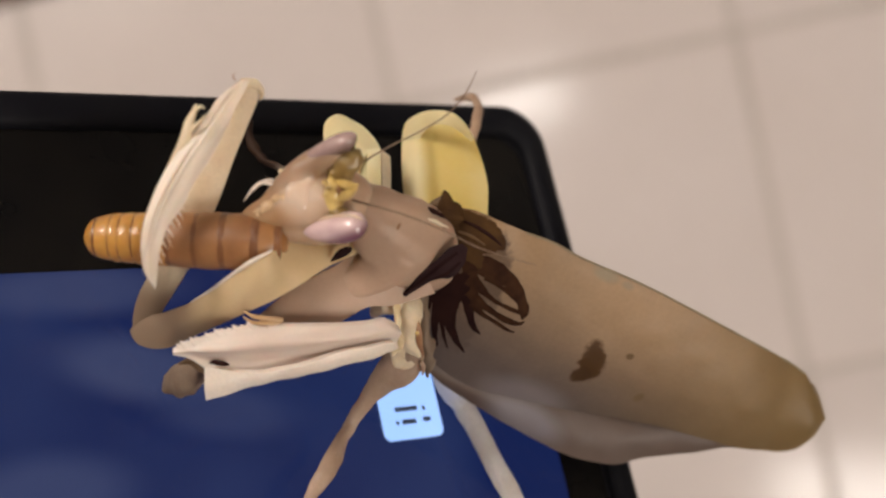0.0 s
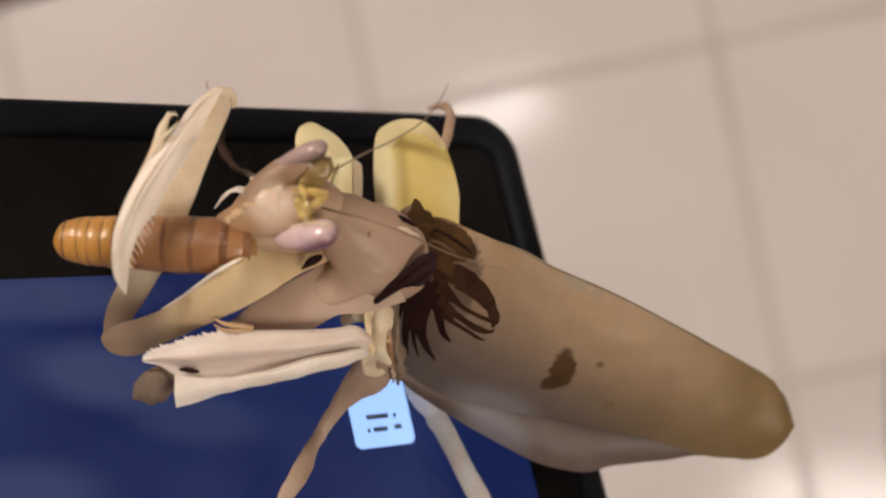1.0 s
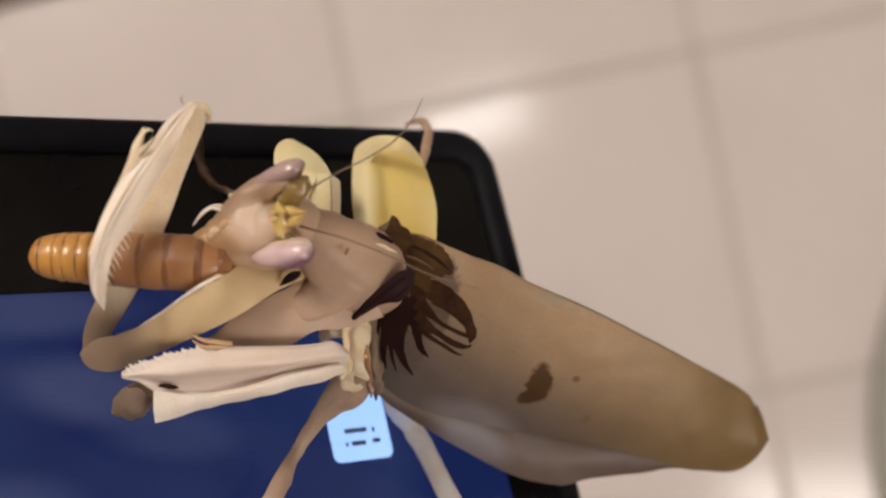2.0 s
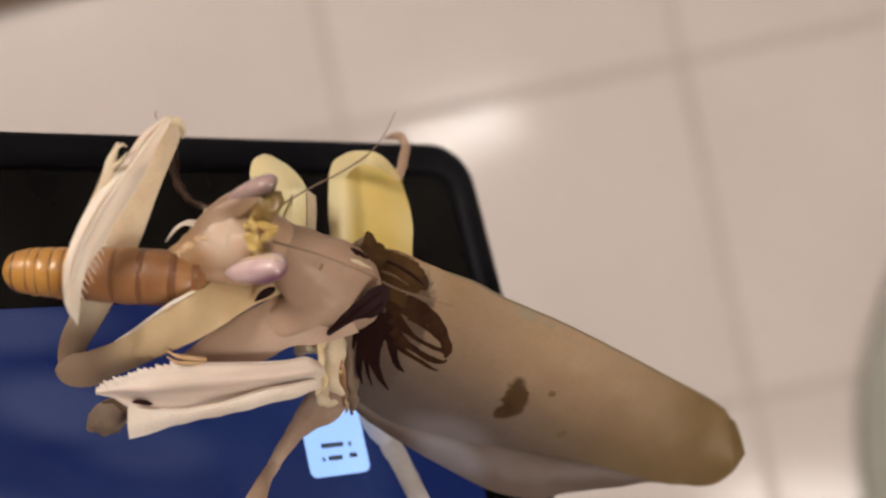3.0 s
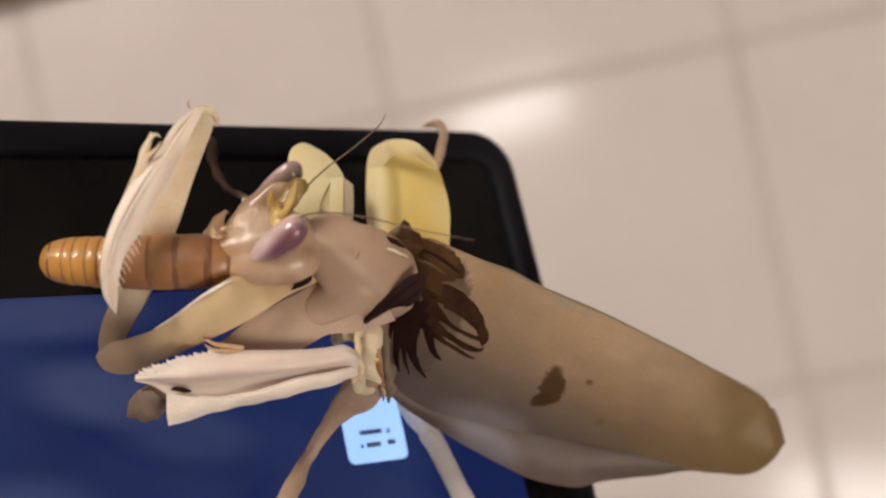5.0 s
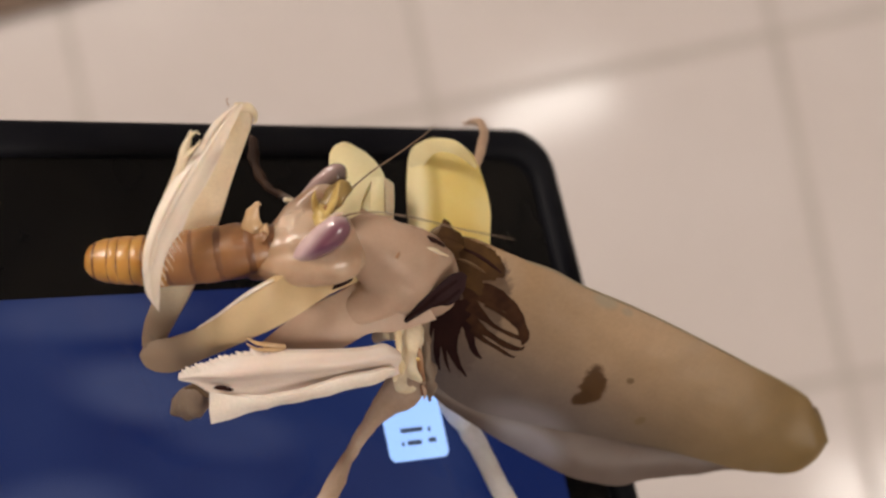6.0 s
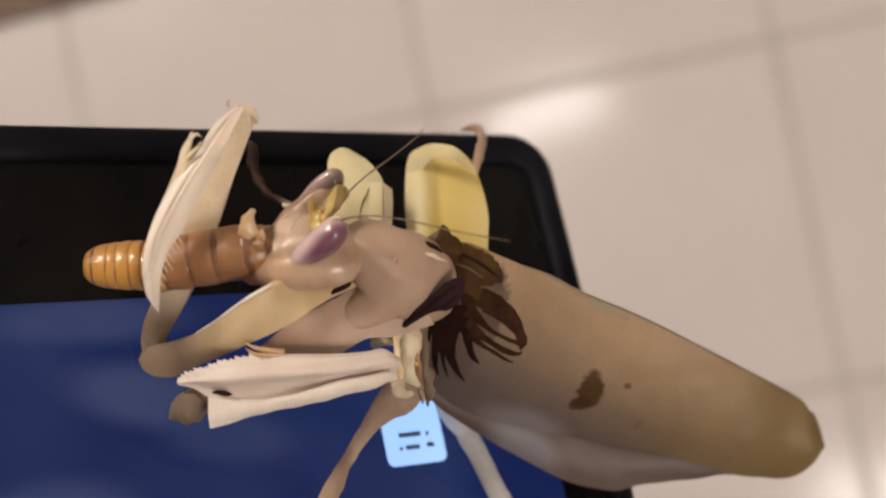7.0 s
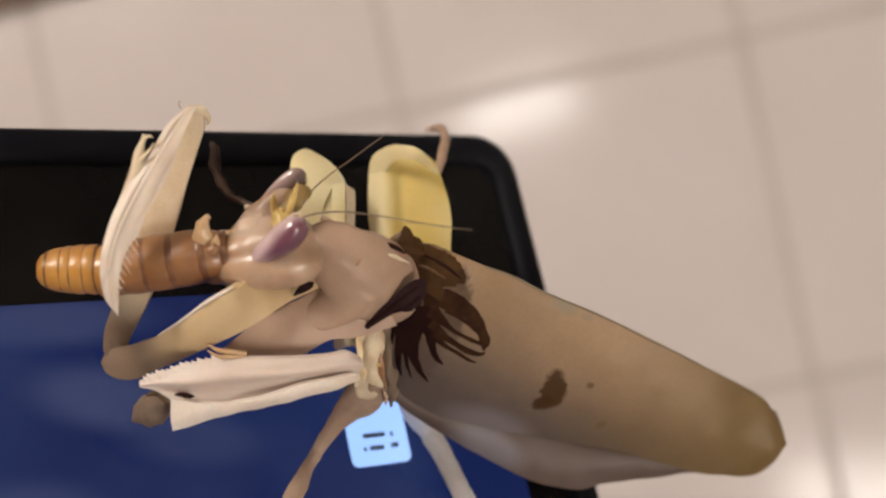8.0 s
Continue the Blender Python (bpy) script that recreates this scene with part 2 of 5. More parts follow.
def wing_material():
    """Beige near the root, olive-brown at the tip, with painted shading across and fine lengthwise veins."""
    m = material("beige_brown_shaded_wing", (0.134, 0.101, 0.084), 0.45, second=(0.112, 0.083, 0.068), scale=1800, mottling=70, bump=0.0, sss=0.1)
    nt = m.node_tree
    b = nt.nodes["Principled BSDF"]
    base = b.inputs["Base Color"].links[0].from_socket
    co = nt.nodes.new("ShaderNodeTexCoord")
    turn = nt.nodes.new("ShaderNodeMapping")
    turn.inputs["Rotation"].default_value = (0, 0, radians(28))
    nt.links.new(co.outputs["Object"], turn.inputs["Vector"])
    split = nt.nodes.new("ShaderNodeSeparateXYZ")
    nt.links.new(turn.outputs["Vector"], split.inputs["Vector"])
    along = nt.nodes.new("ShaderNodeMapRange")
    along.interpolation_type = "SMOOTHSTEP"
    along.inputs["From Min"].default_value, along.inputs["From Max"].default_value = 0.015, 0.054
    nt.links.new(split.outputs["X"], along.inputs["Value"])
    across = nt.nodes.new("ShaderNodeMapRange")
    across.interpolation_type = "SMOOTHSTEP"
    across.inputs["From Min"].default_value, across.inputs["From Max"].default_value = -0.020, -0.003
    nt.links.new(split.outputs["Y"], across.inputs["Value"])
    # yellower towards the ridge, and brighter: the wing's shading painted into its colour
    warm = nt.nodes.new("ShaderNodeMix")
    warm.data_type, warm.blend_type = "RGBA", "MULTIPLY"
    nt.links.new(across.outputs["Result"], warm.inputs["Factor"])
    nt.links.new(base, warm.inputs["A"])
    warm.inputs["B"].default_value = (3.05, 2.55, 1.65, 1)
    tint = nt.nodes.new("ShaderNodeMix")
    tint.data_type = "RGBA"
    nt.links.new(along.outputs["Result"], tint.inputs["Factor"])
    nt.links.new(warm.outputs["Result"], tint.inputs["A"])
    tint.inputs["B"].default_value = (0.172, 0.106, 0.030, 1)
    # blotches
    blot = nt.nodes.new("ShaderNodeTexNoise")
    blot.inputs["Scale"].default_value = 130
    nt.links.new(co.outputs["Object"], blot.inputs["Vector"])
    shade = nt.nodes.new("ShaderNodeMapRange")
    shade.inputs["From Min"].default_value, shade.inputs["From Max"].default_value = 0.3, 0.7
    shade.inputs["To Min"].default_value, shade.inputs["To Max"].default_value = 0.93, 1.06
    nt.links.new(blot.outputs["Fac"], shade.inputs["Value"])
    mul = nt.nodes.new("ShaderNodeMix")
    mul.data_type, mul.blend_type = "RGBA", "MULTIPLY"
    mul.inputs["Factor"].default_value = 1.0
    nt.links.new(tint.outputs["Result"], mul.inputs["A"])
    nt.links.new(shade.outputs["Result"], mul.inputs["B"])
    nt.links.new(mul.outputs["Result"], b.inputs["Base Color"])
    # brown stains with ragged rims
    rag = nt.nodes.new("ShaderNodeTexNoise")
    rag.inputs["Scale"].default_value, rag.inputs["Detail"].default_value = 700, 4
    nt.links.new(co.outputs["Object"], rag.inputs["Vector"])
    colour = mul.outputs["Result"]
    for (x, y), (lx, ly), angle, tone, hold in (((-0.0050, -0.0072), (0.0046, 0.0052), 0, (0.050, 0.025, 0.014), 0.7), ((-0.0050, -0.0030), (0.0045, 0.0022), -30, (0.075, 0.038, 0.016), 0.7),
                                                ((-0.0072, -0.0125), (0.0030, 0.0052), 0, (0.060, 0.030, 0.018), 0.3), ((0.0094, -0.0190), (0.0016, 0.0026), -12, (0.066, 0.026, 0.001), 0.98), ((0.0081, -0.0208), (0.0013, 0.0011), 12, (0.060, 0.023, 0.001), 0.98),
                                          ((0.0140, -0.0185), (0.00045, 0.0004), 0, (0.14, 0.08, 0.03), 0.92), ((0.0156, -0.0240), (0.0008, 0.0005), 35, (0.17, 0.11, 0.05), 0.92)):
        place = nt.nodes.new("ShaderNodeMapping")
        place.vector_type = "TEXTURE"
        place.inputs["Location"].default_value = (x, y, 0)
        place.inputs["Rotation"].default_value = (0, 0, radians(angle))
        place.inputs["Scale"].default_value = (lx, ly, 1.0)
        nt.links.new(co.outputs["Object"], place.inputs["Vector"])
        far = nt.nodes.new("ShaderNodeVectorMath")
        far.operation = "LENGTH"
        nt.links.new(place.outputs["Vector"], far.inputs[0])
        add = nt.nodes.new("ShaderNodeMath")
        add.operation = "ADD"
        nt.links.new(far.outputs["Value"], add.inputs[0])
        nt.links.new(rag.outputs["Fac"], add.inputs[1])
        edge = nt.nodes.new("ShaderNodeMapRange")
        edge.interpolation_type = "SMOOTHSTEP"
        edge.inputs["From Min"].default_value, edge.inputs["From Max"].default_value = 1.3, 1.62
        edge.inputs["To Min"].default_value, edge.inputs["To Max"].default_value = hold, 0.0
        nt.links.new(add.outputs["Value"], edge.inputs["Value"])
        stain = nt.nodes.new("ShaderNodeMix")
        stain.data_type = "RGBA"
        nt.links.new(edge.outputs["Result"], stain.inputs["Factor"])
        nt.links.new(colour, stain.inputs["A"])
        stain.inputs["B"].default_value = (*tone, 1)
        colour = stain.outputs["Result"]
    nt.links.new(colour, b.inputs["Base Color"])
    # veins run along the wing
    stretch = nt.nodes.new("ShaderNodeMapping")
    stretch.inputs["Scale"].default_value = (60, 1400, 300)
    nt.links.new(turn.outputs["Vector"], stretch.inputs["Vector"])
    vein = nt.nodes.new("ShaderNodeTexNoise")
    vein.inputs["Scale"].default_value, vein.inputs["Detail"].default_value = 1.0, 3.0
    nt.links.new(stretch.outputs["Vector"], vein.inputs["Vector"])
    bn = nt.nodes.new("ShaderNodeBump")
    bn.inputs["Strength"].default_value, bn.inputs["Distance"].default_value = 0.35, 0.0001
    nt.links.new(vein.outputs["Fac"], bn.inputs["Height"])
    nt.links.new(bn.outputs["Normal"], b.inputs["Normal"])
    tr = nt.nodes.new("ShaderNodeBsdfTranslucent")
    nt.links.new(colour, tr.inputs["Color"])
    blend = nt.nodes.new("ShaderNodeMixShader")
    blend.inputs["Fac"].default_value = 0.2
    nt.links.new(b.outputs["BSDF"], blend.inputs[1])
    nt.links.new(tr.outputs["BSDF"], blend.inputs[2])
    nt.links.new(blend.outputs["Shader"], nt.nodes["Material Output"].inputs["Surface"])
    return m


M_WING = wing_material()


def patch(m, at, reach, angle, tone, hold, into="Base Color"):
    """A soft patch of another tone on a part; metres in the part's space."""
    nt = m.node_tree
    b = nt.nodes["Principled BSDF"]
    base = b.inputs[into].links[0].from_socket
    co = nt.nodes.new("ShaderNodeTexCoord")
    place = nt.nodes.new("ShaderNodeMapping")
    place.vector_type = "TEXTURE"
    place.inputs["Location"].default_value = (*at, 0)
    place.inputs["Rotation"].default_value = (0, 0, radians(angle))
    place.inputs["Scale"].default_value = (*reach, 1.0)
    nt.links.new(co.outputs["Object"], place.inputs["Vector"])
    flat = nt.nodes.new("ShaderNodeVectorMath")
    flat.operation = "MULTIPLY"
    flat.inputs[1].default_value = (1, 1, 0)
    nt.links.new(place.outputs["Vector"], flat.inputs[0])
    far = nt.nodes.new("ShaderNodeVectorMath")
    far.operation = "LENGTH"
    nt.links.new(flat.outputs["Vector"], far.inputs[0])
    edge = nt.nodes.new("ShaderNodeMapRange")
    edge.interpolation_type = "SMOOTHSTEP"
    edge.inputs["From Min"].default_value, edge.inputs["From Max"].default_value = 0.35, 1.1
    edge.inputs["To Min"].default_value, edge.inputs["To Max"].default_value = hold, 0.0
    nt.links.new(far.outputs["Value"], edge.inputs["Value"])
    n = nt.nodes.new("ShaderNodeMix")
    n.data_type = "RGBA"
    n.inputs["B"].default_value = (*tone, 1)
    nt.links.new(edge.outputs["Result"], n.inputs["Factor"])
    for link in [k for k in nt.links if k.from_socket == base]:
        nt.links.new(n.outputs["Result"], link.to_socket)
    nt.links.new(base, n.inputs["A"])
    return m


# light on the wing's lower edge, painted as a soft pale patch
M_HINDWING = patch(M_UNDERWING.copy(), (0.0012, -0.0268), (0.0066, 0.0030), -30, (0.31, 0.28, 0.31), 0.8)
# the wallpaper's pale clouds
for at, reach, angle, hold in CLOUDS:
    patch(M_DISPLAY, at, reach, angle, (0.058, 0.072, 0.150), hold, "Emission Color")
# the broad petal: deep yellow in its hollow, pale along its outer band
patch(M_YELLOW, (-0.0076, 0.0020), (0.0040, 0.0075), 10, (0.77, 0.57, 0.15), 0.5)
patch(M_YELLOW, (-0.0128, 0.0038), (0.0026, 0.0100), 4, (0.80, 0.70, 0.43), 0.9)
M_HINDWING.name = "pinkish_hindwing_with_pale_patch"
# the same patch of light, painted on the forewing above the seam
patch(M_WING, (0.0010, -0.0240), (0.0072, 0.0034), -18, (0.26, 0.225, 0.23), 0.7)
# two small pale marks near the ridge
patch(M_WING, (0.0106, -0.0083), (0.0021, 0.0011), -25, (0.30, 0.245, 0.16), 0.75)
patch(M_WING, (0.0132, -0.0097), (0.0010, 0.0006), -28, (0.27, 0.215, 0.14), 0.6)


MM = 0.001


# ---- mesh helpers ----
def part(name, bm, mat, parent=None, label="", at=None, smooth=True):
    """One mesh object from a bmesh whose vertices are in millimetres; at: the pivot, also in millimetres."""
    pivot = Vector(at) if at is not None else Vector((0, 0, 0))
    for v in bm.verts:
        v.co = (v.co - pivot) * MM
    bmesh.ops.recalc_face_normals(bm, faces=bm.faces)
    me = bpy.data.meshes.new(name)
    bm.to_mesh(me)
    bm.free()
    for p in me.polygons:
        p.use_smooth = smooth
    if smooth:
        me.set_sharp_from_angle(angle=radians(58))
    me.materials.append(mat)
    ob = new(name, me)
    if parent is not None:
        ob.parent = parent
        base = Vector(parent["pivot"]) if "pivot" in parent else Vector((0, 0, 0))
        ob.location = (pivot - base) * MM
    ob["pivot"] = tuple(pivot)
    if label:
        tagged(ob, label)
    return ob


def fuse(ob, size, rounds):
    """Grow overlapping forms of one part into one soft skin."""
    r = ob.modifiers.new("skin", "REMESH")
    r.mode, r.voxel_size, r.use_smooth_shade = "VOXEL", size * MM, True
    s = ob.modifiers.new("soften", "SMOOTH")
    s.factor, s.iterations = 0.5, rounds
    return ob


def spline(rows, per=6):
    """Rows of numbers made smooth: a Catmull-Rom curve through them."""
    a = [np.array(r, float) for r in rows]
    if len(a) == 2 or per == 1:
        return [a[0] + (a[-1] - a[0]) * i / per for i in range(per + 1)] if len(a) == 2 else a
    e = [2 * a[0] - a[1], *a, 2 * a[-1] - a[-2]]
    out = []
    for i in range(1, len(e) - 2):
        for k in range(per):
            t = k / per
            p0, p1, p2, p3 = e[i - 1:i + 3]
            out.append(0.5 * (2 * p1 + (p2 - p0) * t + (2 * p0 - 5 * p1 + 4 * p2 - p3) * t * t + (3 * p1 - p0 - 3 * p2 + p3) * t ** 3))
    out.append(a[-1])
    return out


def limb(stations, facing=(0, 0, 1), seg=14, per=6, keel=0.0, bm=None, rough=0.0, power=2.0):
    """A lofted limb: stations (x, y, z, width, thickness); width lies across facing. keel raises a ridge along its face."""
    bm = bm or bmesh.new()
    st = spline(stations, per)
    f = Vector(facing)
    rings = []
    for i, s in enumerate(st):
        c = Vector(s[:3])
        tan = (Vector(st[min(i + 1, len(st) - 1)][:3]) - Vector(st[max(i - 1, 0)][:3])).normalized()
        side = tan.cross(f).normalized()
        up = side.cross(tan).normalized()
        w, t = max(s[3], 0.02) / 2, max(s[4], 0.02) / 2
        ring = []
        for k in range(seg):
            a = 2 * math.pi * k / seg
            ca, sa = math.cos(a), math.sin(a)
            x = math.copysign(abs(ca) ** (2 / power), ca) * w
            y = math.copysign(abs(sa) ** (2 / power), sa) * t
            if keel and sa > 0:
                y += keel * t * max(0.0, 1 - abs(ca) * 2.2)
            p = c + side * x + up * y
            if rough:
                p += Vector(noise.noise_vector(p * 0.8)) * rough
            ring.append(bm.verts.new(p))
        rings.append(ring)
    for a, b in zip(rings, rings[1:]):
        for k in range(seg):
            bm.faces.new((a[k], a[(k + 1) % seg], b[(k + 1) % seg], b[k]))
    for ring, step in ((rings[0], -1), (rings[-1], 1)):
        mid = bm.verts.new(sum((v.co for v in ring), Vector()) / seg)
        for k in range(seg):
            bm.faces.new((ring[k], ring[(k + 1) % seg], mid))
    return bm


def sheet(edge_a, edge_b, bulge=0.0, thick=0.15, n=40, m=14, ripple=0.0, bm=None, profile=None):
    """A thin curved blade between two edges, with a bulge between them and a thickness; profile: the rise over its width."""
    bm = bm or bmesh.new()

    def even(edge):
        pts = spline(edge, 10)
        d = [0.0]
        for p, q in zip(pts, pts[1:]):
            d.append(d[-1] + float(np.linalg.norm(q[:3] - p[:3])))
        d = np.array(d) / d[-1]
        arr = np.array(pts)
        return [np.array([np.interp(i / n, d, arr[:, k]) for k in range(3)]) for i in range(n + 1)]

    A, B = even(edge_a), even(edge_b)
    grid = []
    for i in range(n + 1):
        row = []
        for j in range(m + 1):
            t = j / m
            p = Vector(A[i] * (1 - t) + B[i] * t)
            tan = Vector(A[min(i + 1, n)] + B[min(i + 1, n)] - A[max(i - 1, 0)] - B[max(i - 1, 0)])
            nor = tan.cross(Vector(B[i] - A[i]))
            nor = nor.normalized() if nor.length > 1e-9 else Vector((0, 0, 1))
            if nor.z < 0:
                nor = -nor
            wide = min(1.0, np.linalg.norm(B[i] - A[i]) / 8)
            p += nor * (bulge * math.sin(math.pi * t) * wide + (profile(t) * wide if profile else 0.0))
            if ripple:
                p += nor * ripple * noise.noise(p * 0.35)
            row.append((p, nor))
        grid.append(row)
    top = [[bm.verts.new(p + o * thick / 2) for p, o in row] for row in grid]
    low = [[bm.verts.new(p - o * thick / 2) for p, o in row] for row in grid]
    for i in range(n):
        for j in range(m):
            bm.faces.new((top[i][j], top[i + 1][j], top[i + 1][j + 1], top[i][j + 1]))
            bm.faces.new((low[i][j], low[i][j + 1], low[i + 1][j + 1], low[i + 1][j]))
    for i in range(n):
        for j in (0, m):
            bm.faces.new((top[i][j], low[i][j], low[i + 1][j], top[i + 1][j]))
    for j in range(m):
        for i in (0, n):
            bm.faces.new((top[i][j], top[i][j + 1], low[i][j + 1], low[i][j]))
    return bm


def blob(center, radii, turn=(0, 0, 0), u=16, v=10, lump=0.0, bm=None):
    bm = bm or bmesh.new()
    r = bmesh.ops.create_uvsphere(bm, u_segments=u, v_segments=v, radius=1.0)
    m = pose(*center, *turn) @ Matrix.Diagonal((*radii, 1))
    for vert in r["verts"]:
        if lump:
            vert.co *= 1 + lump * noise.noise(vert.co * 1.7 + Vector(center))
        vert.co = m @ vert.co
    return bm


def box(lo, hi, bevel=0.0, bm=None, segments=3):
    bm = bm or bmesh.new()
    r = bmesh.ops.create_cube(bm, size=1.0)
    for v in r["verts"]:
        v.co = Vector([(lo[k] + hi[k]) / 2 + v.co[k] * (hi[k] - lo[k]) for k in range(3)])
    if bevel:
        es = list({e for v in r["verts"] for e in v.link_edges})
        bmesh.ops.bevel(bm, geom=es, offset=bevel, segments=segments, affect="EDGES", profile=0.5)
    return bm


def slab(x0, y0, x1, y1, z0, z1, radius, seg=8, soft=0.0, bm=None):
    """A flat plate with rounded corners and softly rounded rims."""
    bm = bm or bmesh.new()

    def ring(inset, z):
        out = []
        r = max(radius - inset, 0.05)
        for cx, cy, a0 in ((x1 - radius, y1 - radius, 0), (x0 + radius, y1 - radius, 90), (x0 + radius, y0 + radius, 180), (x1 - radius, y0 + radius, 270)):
            for k in range(seg + 1):
                a = radians(a0 + 90 * k / seg)
                out.append(bm.verts.new((cx + r * math.cos(a), cy + r * math.sin(a), z)))
        return out

    if soft:
        levels = [(soft * (1 - math.sin(radians(a))), z0 + soft * (1 - math.cos(radians(a)))) for a in (0, 30, 60, 90)]
        levels += [(soft * (1 - math.cos(radians(a))), z1 - soft * (1 - math.sin(radians(a)))) for a in (0, 30, 60, 90)]
    else:
        levels = [(0, z0), (0, z1)]
    rings = [ring(i, z) for i, z in levels]
    for a, b in zip(rings, rings[1:]):
        k = len(a)
        for i in range(k):
            bm.faces.new((a[i], a[(i + 1) % k], b[(i + 1) % k], b[i]))
    bm.faces.new(rings[0][::-1])
    bm.faces.new(rings[-1])
    return bm


def empty(name, x, y, z, label, category, group=""):
    ob = new(name)
    ob.location = (x, y, z)
    return tagged(ob, label, category, group)


# ---- the room ----
GRID = pose(0.2197, 0.1699, 0, 0, 0, 11.8)  # a crossing of the tile joints, and the way the joints run
PITCH, JOINT, HALF = 0.2965, 0.008, 6


def build_room():
    lo, hi = -HALF * PITCH * 1000, HALF * PITCH * 1000
    floor = part("floor", box((lo, lo, -60), (hi, hi, -1.4)), M_GROUT, smooth=False)
    floor.matrix_world = GRID
    tagged(floor, "floor of cream glazed square tiles with grey joints", "floor", kind="structure")
    ceiling = part("ceiling", box((lo - 100, lo - 100, 2550), (hi + 100, hi + 100, 2650)), M_WALL, smooth=False)
    ceiling.matrix_world = GRID
    tagged(ceiling, "plain beige painted ceiling", "ceiling", kind="structure")
    for name, a, b in (("wall_north", (lo, hi, -60), (hi, hi + 100, 2550)), ("wall_south", (lo, lo - 100, -60), (hi, lo, 2550)),
                       ("wall_east", (hi, lo - 100, -60), (hi + 100, hi + 100, 2550)), ("wall_west", (lo - 100, lo - 100, -60), (lo, hi + 100, 2550))):
        w = part(name, box(a, b), M_WALL, smooth=False)
        w.matrix_world = GRID
        tagged(w, "plain beige painted wall", "wall", kind="structure")
    return floor


def build_lamps():
    lamp = empty("ceiling_lamp", *SMALL_LAMP, 2.55, "slim white rectangular ceiling lamp, dimly lit", "lamp")
    lamp.rotation_euler = (0, 0, radians(18))
    part("housing", slab(-180, -65, 180, 65, -45, -2, 20, soft=6), M_WALL, lamp)
    part("diffuser", slab(-150, -38, 150, 38, -53, -46, 16, soft=3), M_DIMLAMP, lamp, "glowing warm white diffuser")
    # the main lamp, then a body for the added fill lamp
    for at, s, label in ((KEY_LAMP, 380, "square white ceiling lamp with a bright warm diffuser"), (FILL_LAMP, 430, "added large square white fill lamp with a warm diffuser")):
        lamp = empty("ceiling_lamp", *at, 2.55, label, "lamp")
        part("housing", slab(-s, -s, s, s, -70, -2, 30, soft=8), M_WALL, lamp)
        part("diffuser", slab(-s + 20, -s + 20, s - 20, s - 20, -82, -71, 26, soft=4), M_LAMP if s < 400 else M_DIMLAMP, lamp, "glowing warm white diffuser")


def build_mats():
    bm = bmesh.new()
    for r, z0, z1 in ((320, 0, 14), (290, 13, 22)):
        limb([(0, 0, z0, 2 * r - 6, 2 * r - 6), (0, 0, z0 + 3, 2 * r, 2 * r), (0, 0, z1 - 4, 2 * r, 2 * r), (0, 0, z1, 2 * r - 10, 2 * r - 10)], facing=(0, 1, 0), seg=64, per=2, bm=bm)
    mat = part("floor_mat", bm, M_GREY)
    mat.location = (0.69, -0.15, 0)
    tagged(mat, "round grey padded mat lying on the tiles", "mat")
    mat = part("floor_mat", slab(-350, 0, 350, 450, 0, 12, 30, soft=4), M_DARKCLOTH)
    mat.matrix_world = pose(-0.44, 0.190, 0, 0, 0, 14)
    tagged(mat, "brown woven mat lying on the tiles", "mat")


# ---- the tablet ----
TAB = Matrix(((0.82314, -0.22366, 0.52193, 0.00137), (0.02375, 0.93192, 0.36190, 0.01528), (-0.56734, -0.28550, 0.77241, 0.96100), (0, 0, 0, 1)))  # its far top corner; x along the top edge, z out of the display


def build_tablet():
    tab = empty("tablet_computer", 0, 0, 0, "black tablet computer in a raised rubber case, display lit blue", "tablet")
    tab.matrix_world = TAB
    # case: back plate and raised rim
    part("case_back", slab(-171.7, -245, 3.2, -0.4, -9.5, -1.6, 9, soft=2.0), M_BLACK, tab, "black rubber case back")
    rim = bmesh.new()
    rings = []
    for inset, z in ((0.4, -6.0), (0.1, -2.5), (0.0, -0.8), (0.1, -0.25), (0.6, 0.0), (2.0, 0.05), (2.9, -0.2), (3.4, -0.8), (3.6, -1.5), (3.6, -2.2)):
        ring = []
        x0, y0, x1, y1, R = -171.7 + inset, -245 + inset * 1.25, 3.9 - inset, 0.4 - inset * 1.25, 6.5 - inset * 0.8
        for cx, cy, a0 in ((x1 - R, y1 - R, 0), (x0 + R, y1 - R, 90), (x0 + R, y0 + R, 180), (x1 - R, y0 + R, 270)):
            for k in range(11):
                a = radians(a0 + 9 * k)
                ring.append(rim.verts.new((cx + R * math.cos(a), cy + R * math.sin(a), z)))
        rings.append(ring)
    for a, b in zip(rings, rings[1:]):
        for i in range(len(a)):
            rim.faces.new((a[i], a[(i + 1) % len(a)], b[(i + 1) % len(a)], b[i]))
    part("case_rim", rim, M_BLACK, tab, "raised black rubber rim")
    part("bezel", slab(-168.2, -241, -0.2, -4.2, -1.62, -1.5, 5), M_BEZEL, tab, "black glass bezel", smooth=False)
    screen = part("display", slab(-162, -222, -6.9, -22.3, -1.5, -1.44, 0.6), M_DISPLAY, tab, "lit display with a dark blue wallpaper", smooth=False)
    part("icon", slab(-33.1, -46.9, -24.2, -38.0, -1.44, -1.40, 1.0), M_ICON, screen, "pale blue rounded icon", smooth=False)
    for x0, y0, x1, y1 in ((-30.8, -43.2, -27.5, -42.6), (-26.7, -43.3, -26.3, -42.7), (-31.0, -44.9, -30.6, -44.4), (-30.1, -44.9, -28.0, -44.3), (-26.9, -44.8, -25.8, -44.2)):
        part("icon_bar", box((x0, y0, -1.40), (x1, y1, -1.37)), M_INK, screen, "dark bar of small writing", smooth=False)


